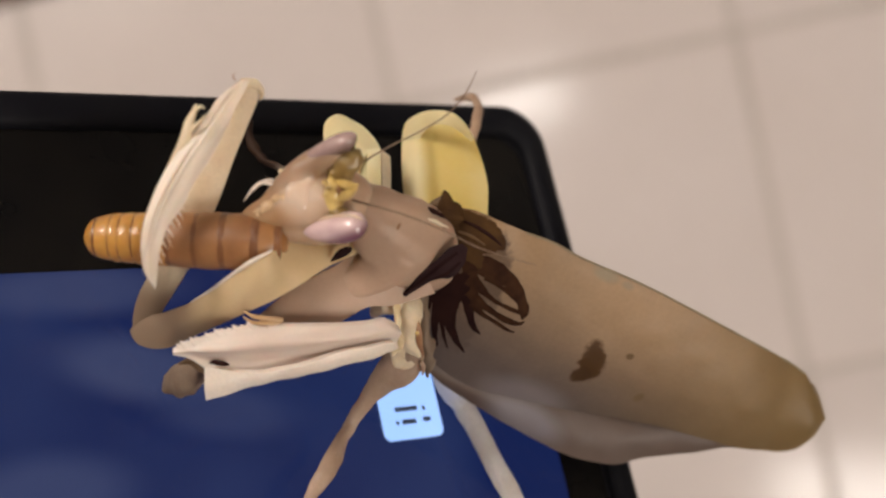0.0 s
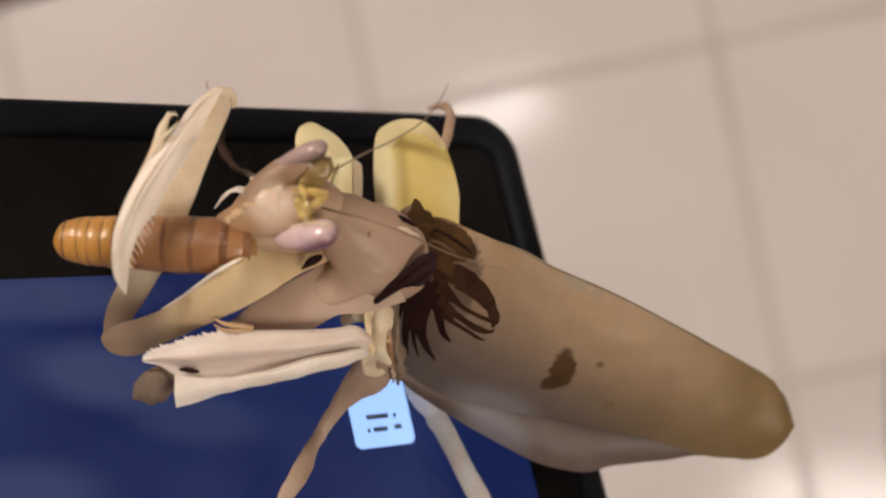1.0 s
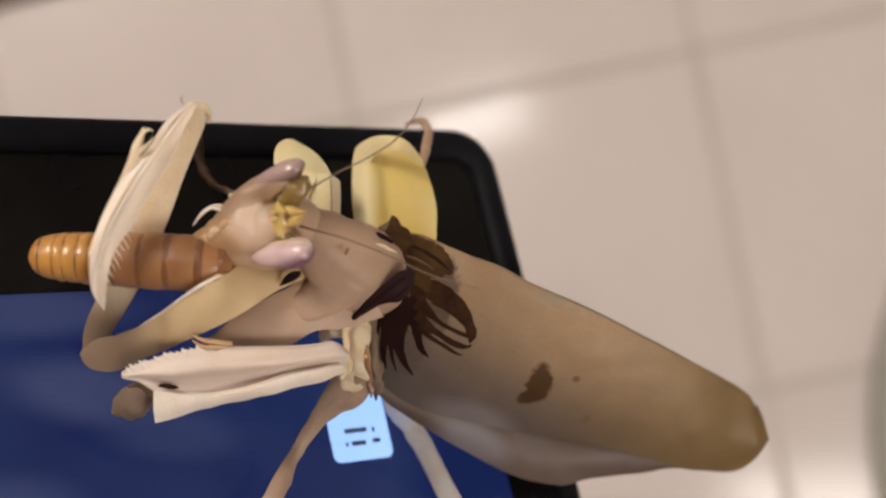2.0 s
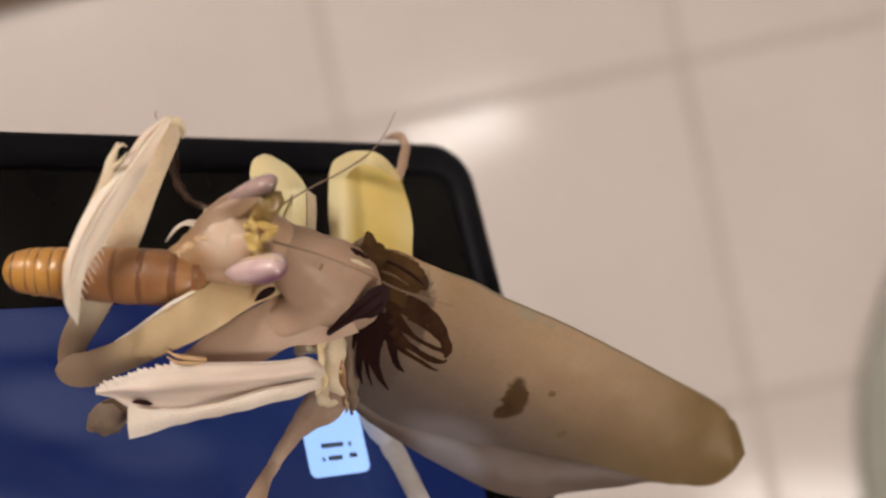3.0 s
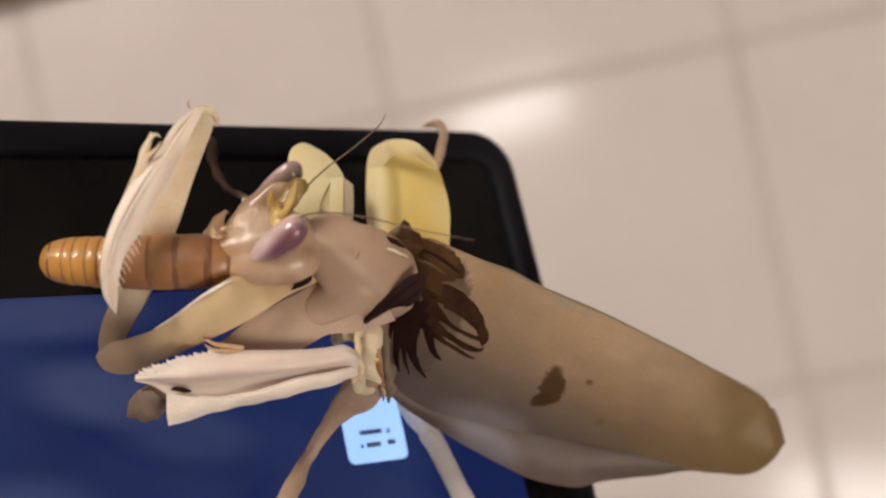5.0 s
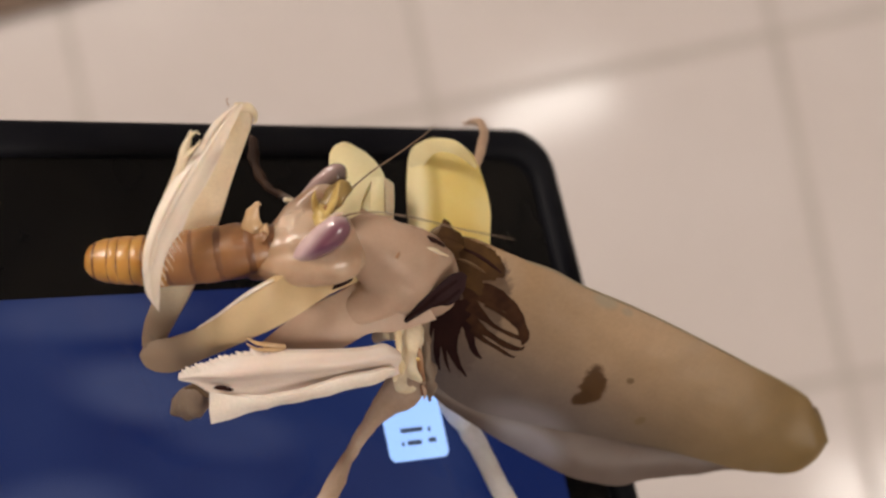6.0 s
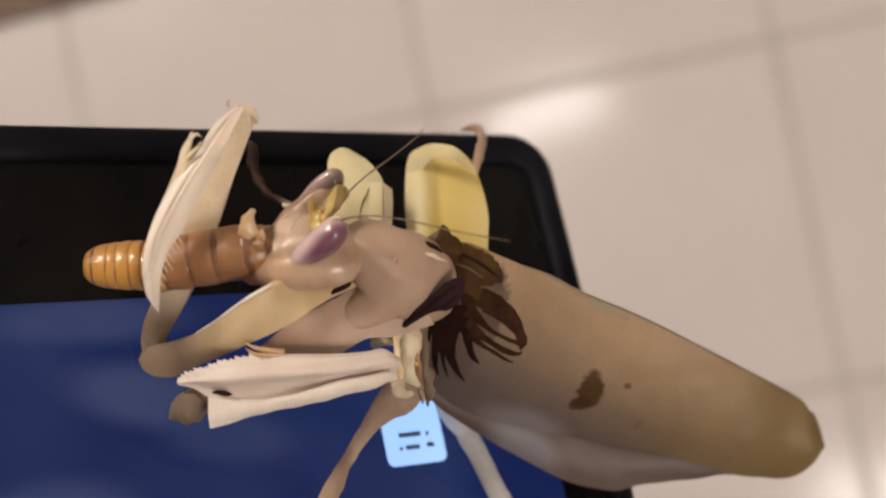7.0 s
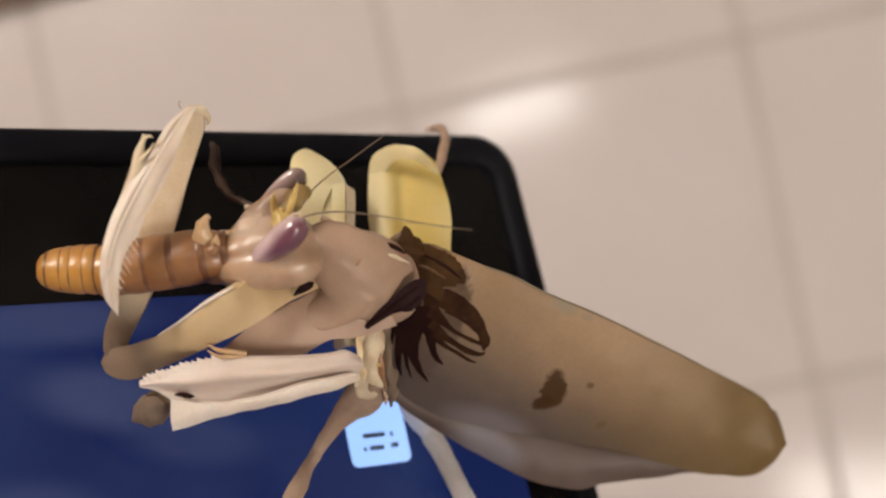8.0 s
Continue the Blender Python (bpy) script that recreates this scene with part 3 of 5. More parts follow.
def build_stand():
    """A plain stand under the tablet."""
    mid = TAB @ Vector((-0.110, -0.160, -0.0095))
    stand = empty("tablet_stand", mid.x, mid.y, 0, "dark grey metal stand under the tablet", "stand")
    part("base_plate", slab(-70, -70, 70, 70, 0, 8, 20, soft=3), M_METAL, stand)
    part("pole", limb([(0, 0, 6, 22, 22), (0, 0, mid.z * 500, 22, 22), (0, 0, mid.z * 1000 - 6, 20, 20)], facing=(0, 1, 0), seg=20), M_METAL, stand)
    plate = part("cradle_plate", slab(-50, -60, 50, 60, -5, -0.2, 6, soft=1.5), M_METAL, stand)
    m = TAB.copy()
    m.translation = (0, 0, mid.z)
    plate.matrix_local = m


# ---- the mantis; millimetres from a point in its middle, x along the picture of the room's east, z up ----
mantis = None
front_femur = None
HEAD = (-17.52, -0.25, 8.5)
KNEE = (-40.57, -13.04, 8)
ROOT_A, ROOT_B = (-18.06, 3.01, 11.8), (-17.86, 0.06, 12.4)
GRIP = (-38.48, -3.05, 10)
EYE_A, EYE_B = Vector((-20.04, 4.81, 13)) - Vector(HEAD), Vector((-19.29, -3.24, 12.7)) - Vector(HEAD)
EYE_TURN = Vector((0.5, -0.85, -0.3))
# the face: amber round the mouth, brownish below the eye, pale in its middle
patch(M_FACE, (-0.0105, -0.0010), (0.0052, 0.0040), 0, (0.37, 0.205, 0.095), 0.85)
patch(M_FACE, (-0.0058, 0.0040), (0.0062, 0.0022), 33, (0.30, 0.185, 0.115), 0.85)
patch(M_FACE, (-0.0057, 0.0006), (0.0030, 0.0034), 0, (0.70, 0.53, 0.41), 0.6)
# both eyes fade from pale to dark along EYE_TURN, the far one in darker tones
M_EYE = fade(material("mauve_compound_eye", (0.64, 0.47, 0.46), 0.2, second=(0.52, 0.36, 0.36), scale=6000, mottling=350, grain=0.06, bump=0.1, bump_scale=9000, coat=0.7),
             EYE_B - EYE_TURN * 0.6, EYE_B + EYE_TURN * 1.0, (0.15, 0.055, 0.08))
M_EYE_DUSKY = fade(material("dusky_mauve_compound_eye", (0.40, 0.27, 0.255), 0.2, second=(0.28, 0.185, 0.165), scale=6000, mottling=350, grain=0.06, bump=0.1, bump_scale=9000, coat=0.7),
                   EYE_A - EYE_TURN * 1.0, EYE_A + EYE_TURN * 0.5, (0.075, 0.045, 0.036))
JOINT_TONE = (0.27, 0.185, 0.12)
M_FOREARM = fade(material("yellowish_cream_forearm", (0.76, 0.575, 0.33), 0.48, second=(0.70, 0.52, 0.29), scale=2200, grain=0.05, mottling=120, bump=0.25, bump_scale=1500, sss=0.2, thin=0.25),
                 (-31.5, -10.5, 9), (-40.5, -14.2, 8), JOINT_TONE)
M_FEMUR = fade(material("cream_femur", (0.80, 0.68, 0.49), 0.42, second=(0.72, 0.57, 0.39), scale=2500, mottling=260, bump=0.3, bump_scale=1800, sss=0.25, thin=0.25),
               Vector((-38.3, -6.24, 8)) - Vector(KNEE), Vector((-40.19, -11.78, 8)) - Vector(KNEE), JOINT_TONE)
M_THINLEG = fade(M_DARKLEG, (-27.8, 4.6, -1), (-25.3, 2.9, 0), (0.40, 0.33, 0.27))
# bluish upper end paints the display's glow, fading to the leg's own beige
M_GLASSLEG = fade(material("translucent_white_lit_upper_leg", (0.86, 0.87, 0.93), 0.4, second=(0.82, 0.82, 0.88), scale=2500, mottling=300, bump=0.2, sss=0.2, thin=0.65),
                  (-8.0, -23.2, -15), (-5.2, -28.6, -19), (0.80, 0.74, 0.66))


def strip(bvh, rows, mat, parent, name, label="", lift=0.12, thick=0.10):
    """A raised marking on a wing: rows (x, y, width), laid onto the surface below."""
    st = spline(rows, 14)
    bm = bmesh.new()
    tops = []
    for i, (x, y, w) in enumerate(st):
        q, p = st[min(i + 1, len(st) - 1)], st[max(i - 1, 0)]
        tx, ty = q[0] - p[0], q[1] - p[1]
        d = math.hypot(tx, ty) or 1
        line = []
        for k in (-1, -0.5, 0, 0.5, 1):
            rag = k * (1 + 0.22 * noise.noise(Vector((x * 0.9, y * 0.9, k * 9))) + 0.14 * noise.noise(Vector((x * 3.1, y * 3.1, k * 5))))
            px, py = x - ty / d * w / 2 * rag, y + tx / d * w / 2 * rag
            hit = bvh.ray_cast(Vector((px, py, 60)), Vector((0, 0, -1)))
            z = hit[0].z if hit[0] is not None else (line[-1].z if line else 0.0)
            line.append(Vector((px, py, z + lift * (1 - 0.6 * abs(k)))))
        tops.append(line)
    for i in range(1, len(tops)):
        for k in range(5):
            if abs(tops[i][k].z - tops[i - 1][k].z) > 2.0:
                tops[i][k].z = tops[i - 1][k].z
    top = [[bm.verts.new(p) for p in line] for line in tops]
    low = [[bm.verts.new(p - Vector((0, 0, thick + lift))) for p in line] for line in tops]
    for a, b, c, e in zip(top, top[1:], low, low[1:]):
        for k in range(4):
            bm.faces.new((a[k], b[k], b[k + 1], a[k + 1]))
            bm.faces.new((c[k], c[k + 1], e[k + 1], e[k]))
        bm.faces.new((a[0], c[0], e[0], b[0]))
        bm.faces.new((a[4], b[4], e[4], c[4]))
    for t, l in ((top[0], low[0]), (top[-1], low[-1])):
        for k in range(4):
            bm.faces.new((t[k], t[k + 1], l[k + 1], l[k]))
    return part(name, bm, mat, parent, label)


def build_wings():
    ridge = [(-9.55, -0.73, 0), (-5.5, -0.72, 2), (-2.23, -2.03, 2), (1.05, -3.43, 1), (4.38, -4.64, 0), (7.79, -6.45, -2), (14.77, -9.44, -5), (22.13, -13.1, -9), (30, -17.23, -14),
             (35.11, -19.92, -18), (37.75, -21.63, -20), (39.44, -24.38, -21.6), (41.03, -27.68, -23)]
    seam = [(-12.73, -15.16, -7), (-10.09, -18.98, -9), (-5.97, -22.09, -11.4), (-1, -23.76, -13.2), (4.79, -25.2, -15.2), (12.15, -26.71, -16.6), (19.62, -28.4, -18), (24.24, -29.81, -19.4), (29.77, -31.5, -21.4), (32.69, -31.93, -23),
            (35.15, -32.33, -24), (37.52, -32.02, -24.4), (39.73, -30.27, -24), (41.17, -27.88, -23.3)]
    bm = sheet(ridge, seam, bulge=1.3, thick=0.10, n=70, m=26, ripple=0.16)
    bvh = BVHTree.FromBMesh(bm)
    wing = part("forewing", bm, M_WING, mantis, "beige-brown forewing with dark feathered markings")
    far = [(-10.15, -1.06, -10), (-6.13, -1.82, -16), (1.21, -4.9, -22), (9.23, -8.46, -24), (16.65, -11.64, -26), (24.49, -15.81, -27), (32.41, -20.1, -28), (37.71, -22.75, -28), (39.97, -24.07, -28),
           (41, -26.27, -27), (41.32, -28.44, -25)]
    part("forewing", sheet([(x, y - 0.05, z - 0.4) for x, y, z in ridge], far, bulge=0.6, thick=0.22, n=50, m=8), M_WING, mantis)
    # edge vein in a paler tone: the rim light along the ridge is painted
    edge = [(x, y - 0.02, z + 0.06, 0.26, 0.24) for x, y, z in ridge[3:-2]]
    part("costal_vein", limb(edge, seg=8, per=5), M_VEIN, wing, "pale vein along the wing edge with painted rim light")
    # the folded hind wing below the seam
    low = [(-10.99, -19.94, -10), (-8.13, -22.6, -12), (-3.17, -25.96, -14), (1.17, -28.67, -16), (5.72, -31.18, -17), (8.93, -32.39, -18), (13.06, -33.16, -19), (16.86, -32.45, -20), (23.76, -31.88, -21.4),
           (27.7, -31.48, -22.6), (32.19, -32.11, -24.5)]
    mid = [(-11.62, -17.65, -9.2), (-5.99, -21.34, -11.6), (4.81, -24.44, -15.3), (14.45, -26.47, -17.9), (22.01, -28.48, -19.4), (29.15, -30.88, -22.2), (32.94, -31.95, -24)]
    part("hindwing", sheet(mid, low, bulge=0.9, thick=0.2, n=44, m=12, ripple=0.25), M_HINDWING, mantis, "pinkish folded hind wing with a painted patch of light")
    part("abdomen", limb([(-8.5, -10.5, -14, 4, 4), (-1, -13.5, -18, 8, 7), (8.5, -18, -21.5, 9.5, 8), (17.23, -27.38, -24, 11, 6.5), (22.5, -28.2, -25.4, 8, 4), (30.5, -30, -27, 2, 1.5)],
                         facing=(0.2, -0.5, 0.8)), M_UNDERWING, mantis, "pale pinkish segmented abdomen")
    # feathered dark markings
    fan = [
        [(-6.35, -6.01, 2.30), (-7.16, -8.44, 3.11), (-7.77, -11.01, 2.57), (-7.90, -13.58, 1.49), (-7.30, -15.88, 0.88), (-6.15, -17.77, 0.20)],
        [(-7.57, -7.50, 1.76), (-8.71, -10.07, 1.76), (-9.39, -12.63, 1.15), (-9.73, -14.93, 0.81), (-9.39, -16.96, 0.20)],
        [(-8.11, -10.07, 1.22), (-8.71, -12.90, 0.74), (-8.65, -15.33, 0.47), (-8.17, -17.23, 0.14)],
        [(-6.35, -8.04, 2.30), (-5.88, -10.61, 1.62), (-5.54, -12.77, 1.01), (-5.07, -14.39, 0.74), (-4.26, -15.40, 0.20)],
        [(-8.65, -8.71, 0.81), (-10.00, -10.88, 0.74), (-10.67, -13.31, 0.61), (-10.94, -15.47, 0.41), (-10.94, -17.29, 0.14)],
        [(-6.35, -7.36, 2.03), (-4.19, -7.09, 2.30), (-2.30, -7.77, 2.16), (-0.61, -9.25, 1.76), (0.47, -11.15, 1.49), (0.88, -12.63, 1.15), (0.68, -13.65, 0.27)],
        [(-5.67, -8.71, 2.43), (-4.19, -9.86, 1.15), (-2.84, -11.15, 0.54), (-1.08, -12.16, 0.54), (0.68, -12.90, 0.54)],
        [(-5.67, -10.20, 1.76), (-4.19, -11.62, 1.01), (-2.57, -12.84, 0.74), (-0.95, -13.85, 0.81), (0.41, -14.12, 0.47), (0.95, -13.85, 0.14)],
        [(-5.40, -11.55, 1.22), (-3.92, -12.97, 0.54), (-2.30, -14.05, 0.54), (-0.81, -15.00, 0.34), (-0.14, -15.20, 0.14)],
        [(-3.65, -8.44, 0.95), (-1.89, -9.59, 0.61), (-0.41, -10.88, 0.54), (0.47, -11.96, 0.27)],
    ]
    for k, rows in enumerate(fan):
        strip(bvh, rows, M_BROWN if k < 5 else M_UMBER, wing, "marking", "dark brown feathered marking", lift=0.02 + 0.005 * k, thick=0.03)
    crown = [
        [(-9.73, -1.42, 0.95), (-7.84, -1.69, 2.30), (-5.67, -2.50, 2.97), (-3.51, -3.58, 3.11), (-2.16, -4.66, 2.03), (-1.49, -5.34, 0.41)],
        [(-10.27, -3.04, 0.41), (-8.65, -3.45, 1.49), (-6.35, -3.99, 2.03), (-3.99, -4.80, 1.76), (-2.43, -5.61, 0.41)],
        [(-10.13, -4.39, 0.34), (-8.92, -4.26, 0.61), (-7.30, -4.39, 0.54), (-6.35, -4.66, 0.20)],
        [(-6.08, -4.39, 1.76), (-5.40, -5.47, 2.03), (-4.59, -6.69, 1.76), (-4.19, -7.50, 0.54)],
    ]
    for k, rows in enumerate(crown):
        strip(bvh, rows, M_SEPIA, wing, "marking", "sepia brown marking at the wing base", lift=0.04 + 0.008 * k, thick=0.05)
    strip(bvh, [(-6.35, -1.96, 0.20), (-4.59, -2.77, 0.41), (-2.97, -3.85, 0.41), (-1.76, -4.93, 0.14)], M_BROWN, wing, "marking", "dark brown marking", lift=0.14)
    strip(bvh, [(-7.57, -3.04, 0.20), (-5.67, -3.58, 0.34), (-3.65, -4.80, 0.14)], M_SPOT, wing, "marking", "olive-brown streak", lift=0.14)
    part("pale_streak", limb([(-10.98, -1.47, 6, 0.19, 0.2), (-9.85, -1.98, 5.6, 0.45, 0.35), (-8.73, -2.5, 5.2, 0.4, 0.35), (-7.73, -2.9, 4.6, 0.13, 0.2)], rough=0.2, power=1.5), M_CREAM, wing, "cream streak at the wing base")
    part("marking", limb([(-11.6, -0.7, 5.4, 0.19, 0.2), (-10.38, -0.77, 5.4, 0.58, 0.4), (-9.12, -1.22, 5, 0.64, 0.4), (-8.24, -1.74, 4.6, 0.19, 0.2)], rough=0.2, power=1.5), M_BROWN, wing, "dark brown marking")
    # the upright thorn at the wing base
    thorn = limb([(-8.09, -2.59, 0, 6, 2.6), (-8.15, -1.25, 1.4, 4.4, 2.2), (-8.23, -0.13, 2.4, 2.6, 1.6), (-8.27, 0.72, 2.8, 1.3, 1), (-8.33, 1.43, 3, 0.25, 0.25)], facing=(0, 0, 1), rough=0.4, power=1.6)
    limb([(-11.43, -0.59, 1.5, 0.5, 0.4), (-9.4, -1.11, 2.5, 1.5, 0.8), (-7.83, -1.37, 2.5, 1.6, 0.9), (-6.15, -1.9, 2, 0.5, 0.4)], bm=thorn)
    part("thorn", thorn, M_SEPIA, wing, "olive-brown thorn-like tuft")
    part("thorn_edge", limb([(-10.32, -0.72, 2.4, 0.5, 0.4), (-9.51, -0.2, 2.8, 0.9, 0.5), (-8.85, 0.33, 3, 0.7, 0.4), (-8.52, 0.85, 3, 0.2, 0.2)], power=1.5), M_SPOT, wing)
    # the dark flap curled over the shoulder
    fl = sheet([(-6.35, -4.6, 3.6), (-7.74, -5.09, 4.4), (-9.26, -6.5, 4.8), (-10.85, -8.07, 4.2), (-12.23, -9.43, 3), (-13.64, -10.69, 1.8)],
               [(-5.71, -5.13, 3.4), (-6.09, -6.94, 3.6), (-7.52, -8.49, 3.6), (-9.35, -8.63, 3.4), (-11.76, -9.73, 2.4), (-13.61, -11.31, 1.4)], bulge=0.4, thick=0.2, n=30, m=10, ripple=0.35)
    over = BVHTree.FromBMesh(fl)
    part("shoulder_flap", fl, M_PLUM, wing, "dark plum-brown curled flap")
    for rows in ([(-6.76, -5.61, 0.27), (-8.65, -6.96, 0.47), (-10.54, -8.58, 0.41), (-12.84, -10.20, 0.14)], [(-6.49, -6.69, 0.27), (-8.11, -8.04, 0.41), (-9.73, -8.71, 0.20)]):
        strip(over, rows, M_BROWN, wing, "marking", "dark brown streak", lift=0.06, thick=0.05)


def build_body():
    skin = limb([(-18.96, -0.06, 6.5, 3.6, 3.4), (-17.27, -0.7, 6.8, 6, 4.4), (-15.25, -2.36, 6, 8.4, 4.8), (-12.87, -4.2, 4, 10.2, 5.4), (-10.9, -5.71, 1.6, 9.6, 5.2),
                 (-8.74, -7.52, -3.5, 7, 4.4), (-5.95, -10.56, -11, 5, 3)], facing=(0.1, -0.1, 1), rough=0.15, seg=26, keel=0.18)
    limb([(-18.51, -0.32, 6, 4.6, 3.2), (-17.57, -0.7, 6.4, 6.2, 4), (-16.17, -1.59, 6.4, 7.6, 4.6), (-14.84, -2.62, 5.6, 8, 4.4)], rough=0.15, seg=24, facing=(0.1, -0.1, 1), bm=skin)
    limb([(-15.85, 0.06, 6.4, 1.4, 1.2), (-13.48, -0.32, 6.6, 1.8, 1.4), (-11.52, -1.6, 5.6, 1.6, 1.2), (-10.47, -3.3, 4, 0.8, 0.8)], rough=0.2, bm=skin)
    limb([(-13.9, -5.4, 4.9, 6.4, 4), (-15.2, -7.1, 4.5, 5.6, 3), (-17.0, -8.3, 4.1, 4.6, 2.3), (-19.0, -9.3, 4.2, 3.6, 1.7), (-20.6, -10.1, 4.4, 2, 0.8)], seg=20, facing=(0.1, -0.1, 1), bm=skin)
    body = fuse(part("pronotum", skin, M_PINK, mantis, "pinkish cream pronotum"), 0.28, 8)
    part("pronotum_rim", limb([(-17.57, 2.36, 6.4, 0.6, 0.4), (-14.52, 0.7, 7, 0.9, 0.5), (-12.34, 0.19, 6.5, 0.8, 0.5), (-11.05, -0.71, 5, 0.5, 0.4)]), M_PINK, body)
    part("dark_fleck", blob((-13.13, -2.69, 9.1), (0.2, 0.45, 0.08), (0, 0, -25)), M_RUST, body, "small dark fleck")
    # where the legs meet the body
    part("leg_root", limb([(-11.94, -9.75, 0, 1.46, 1.2), (-12.29, -11.3, 0.6, 2.77, 1.6), (-12.4, -13.26, 0.8, 2.9, 1.8), (-12.58, -15.3, 0.2, 2.78, 1.6), (-13.08, -17.28, -1, 3.74, 1.4), (-13.83, -18.73, -2, 1.61, 1)], rough=0.4, power=1.6), M_CREAM, mantis,
         "translucent cream leg root")
    part("leg_root", limb([(-14.57, -10.7, 1.6, 0.33, 0.5), (-13.88, -11.72, 2, 0.85, 0.8), (-13.65, -13.13, 2.4, 0.91, 0.9), (-13.54, -14.58, 2.2, 1.05, 0.9), (-13.79, -15.95, 1.6, 1.44, 0.9), (-14.53, -17.24, 0.6, 0.53, 0.6)], rough=0.35, power=1.6), M_ROOT, mantis,
         "yellow-cream ridge of the leg root")
    part("leg_root", limb([(-16.71, -12.67, 0, 1.06, 1), (-15.72, -11.96, 0.6, 2.25, 1.6), (-14.38, -11.55, 0.8, 2.24, 1.6), (-13.21, -11.69, 0.6, 1.32, 1.2)], rough=0.3), M_CREAM, mantis, "cream leg root")
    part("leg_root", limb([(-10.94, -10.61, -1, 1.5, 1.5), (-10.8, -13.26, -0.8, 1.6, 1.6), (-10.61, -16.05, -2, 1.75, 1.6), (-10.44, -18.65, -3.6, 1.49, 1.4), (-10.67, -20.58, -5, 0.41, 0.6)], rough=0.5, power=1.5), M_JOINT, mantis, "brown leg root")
    part("streak", limb([(-11.4, -13.11, 1, 0.26, 0.3), (-11.27, -14.43, 1, 0.72, 0.4), (-11.19, -16.09, 0.2, 0.79, 0.4), (-11.14, -17.55, -1, 0.53, 0.4), (-11.15, -18.6, -2, 0.2, 0.3)], rough=0.25), M_RUST, mantis, "rusty brown streak on the leg root")
    # small golden blob that imitates a highlight on the root
    part("droplet", blob((-11.43, -14.76, 2.4), (0.24, 0.24, 0.24)), M_GOLD, mantis, "tiny golden glint on the leg root")
    part("pink_spur", limb([(-11.18, -18.17, -0.6, 0.33, 0.4), (-10.94, -18.75, -1, 0.6, 0.6), (-10.94, -19.54, -2, 0.4, 0.5), (-11.05, -20.01, -2.6, 0.13, 0.2)], seg=10), M_PINK, mantis, "small pinkish spur")


def teeth(line, count, size, lean, mat, parent, name="spine", first=0.0, last=1.0):
    pts = spline(line, 10)
    for i in range(count):
        f = (first + (last - first) * i / max(count - 1, 1)) * (len(pts) - 1)
        p = Vector(pts[int(f)])
        s = size * (0.8 + 0.4 * ((i * 7) % 5) / 4)
        d = Vector(lean) * s
        part(name, limb([(*(p - d * 0.6), s * 1.9, s * 0.7), (*(p + d * 0.2), s * 1.1, s * 0.45), (*(p + d), 0.04, 0.04)], seg=8, per=2), mat, parent)


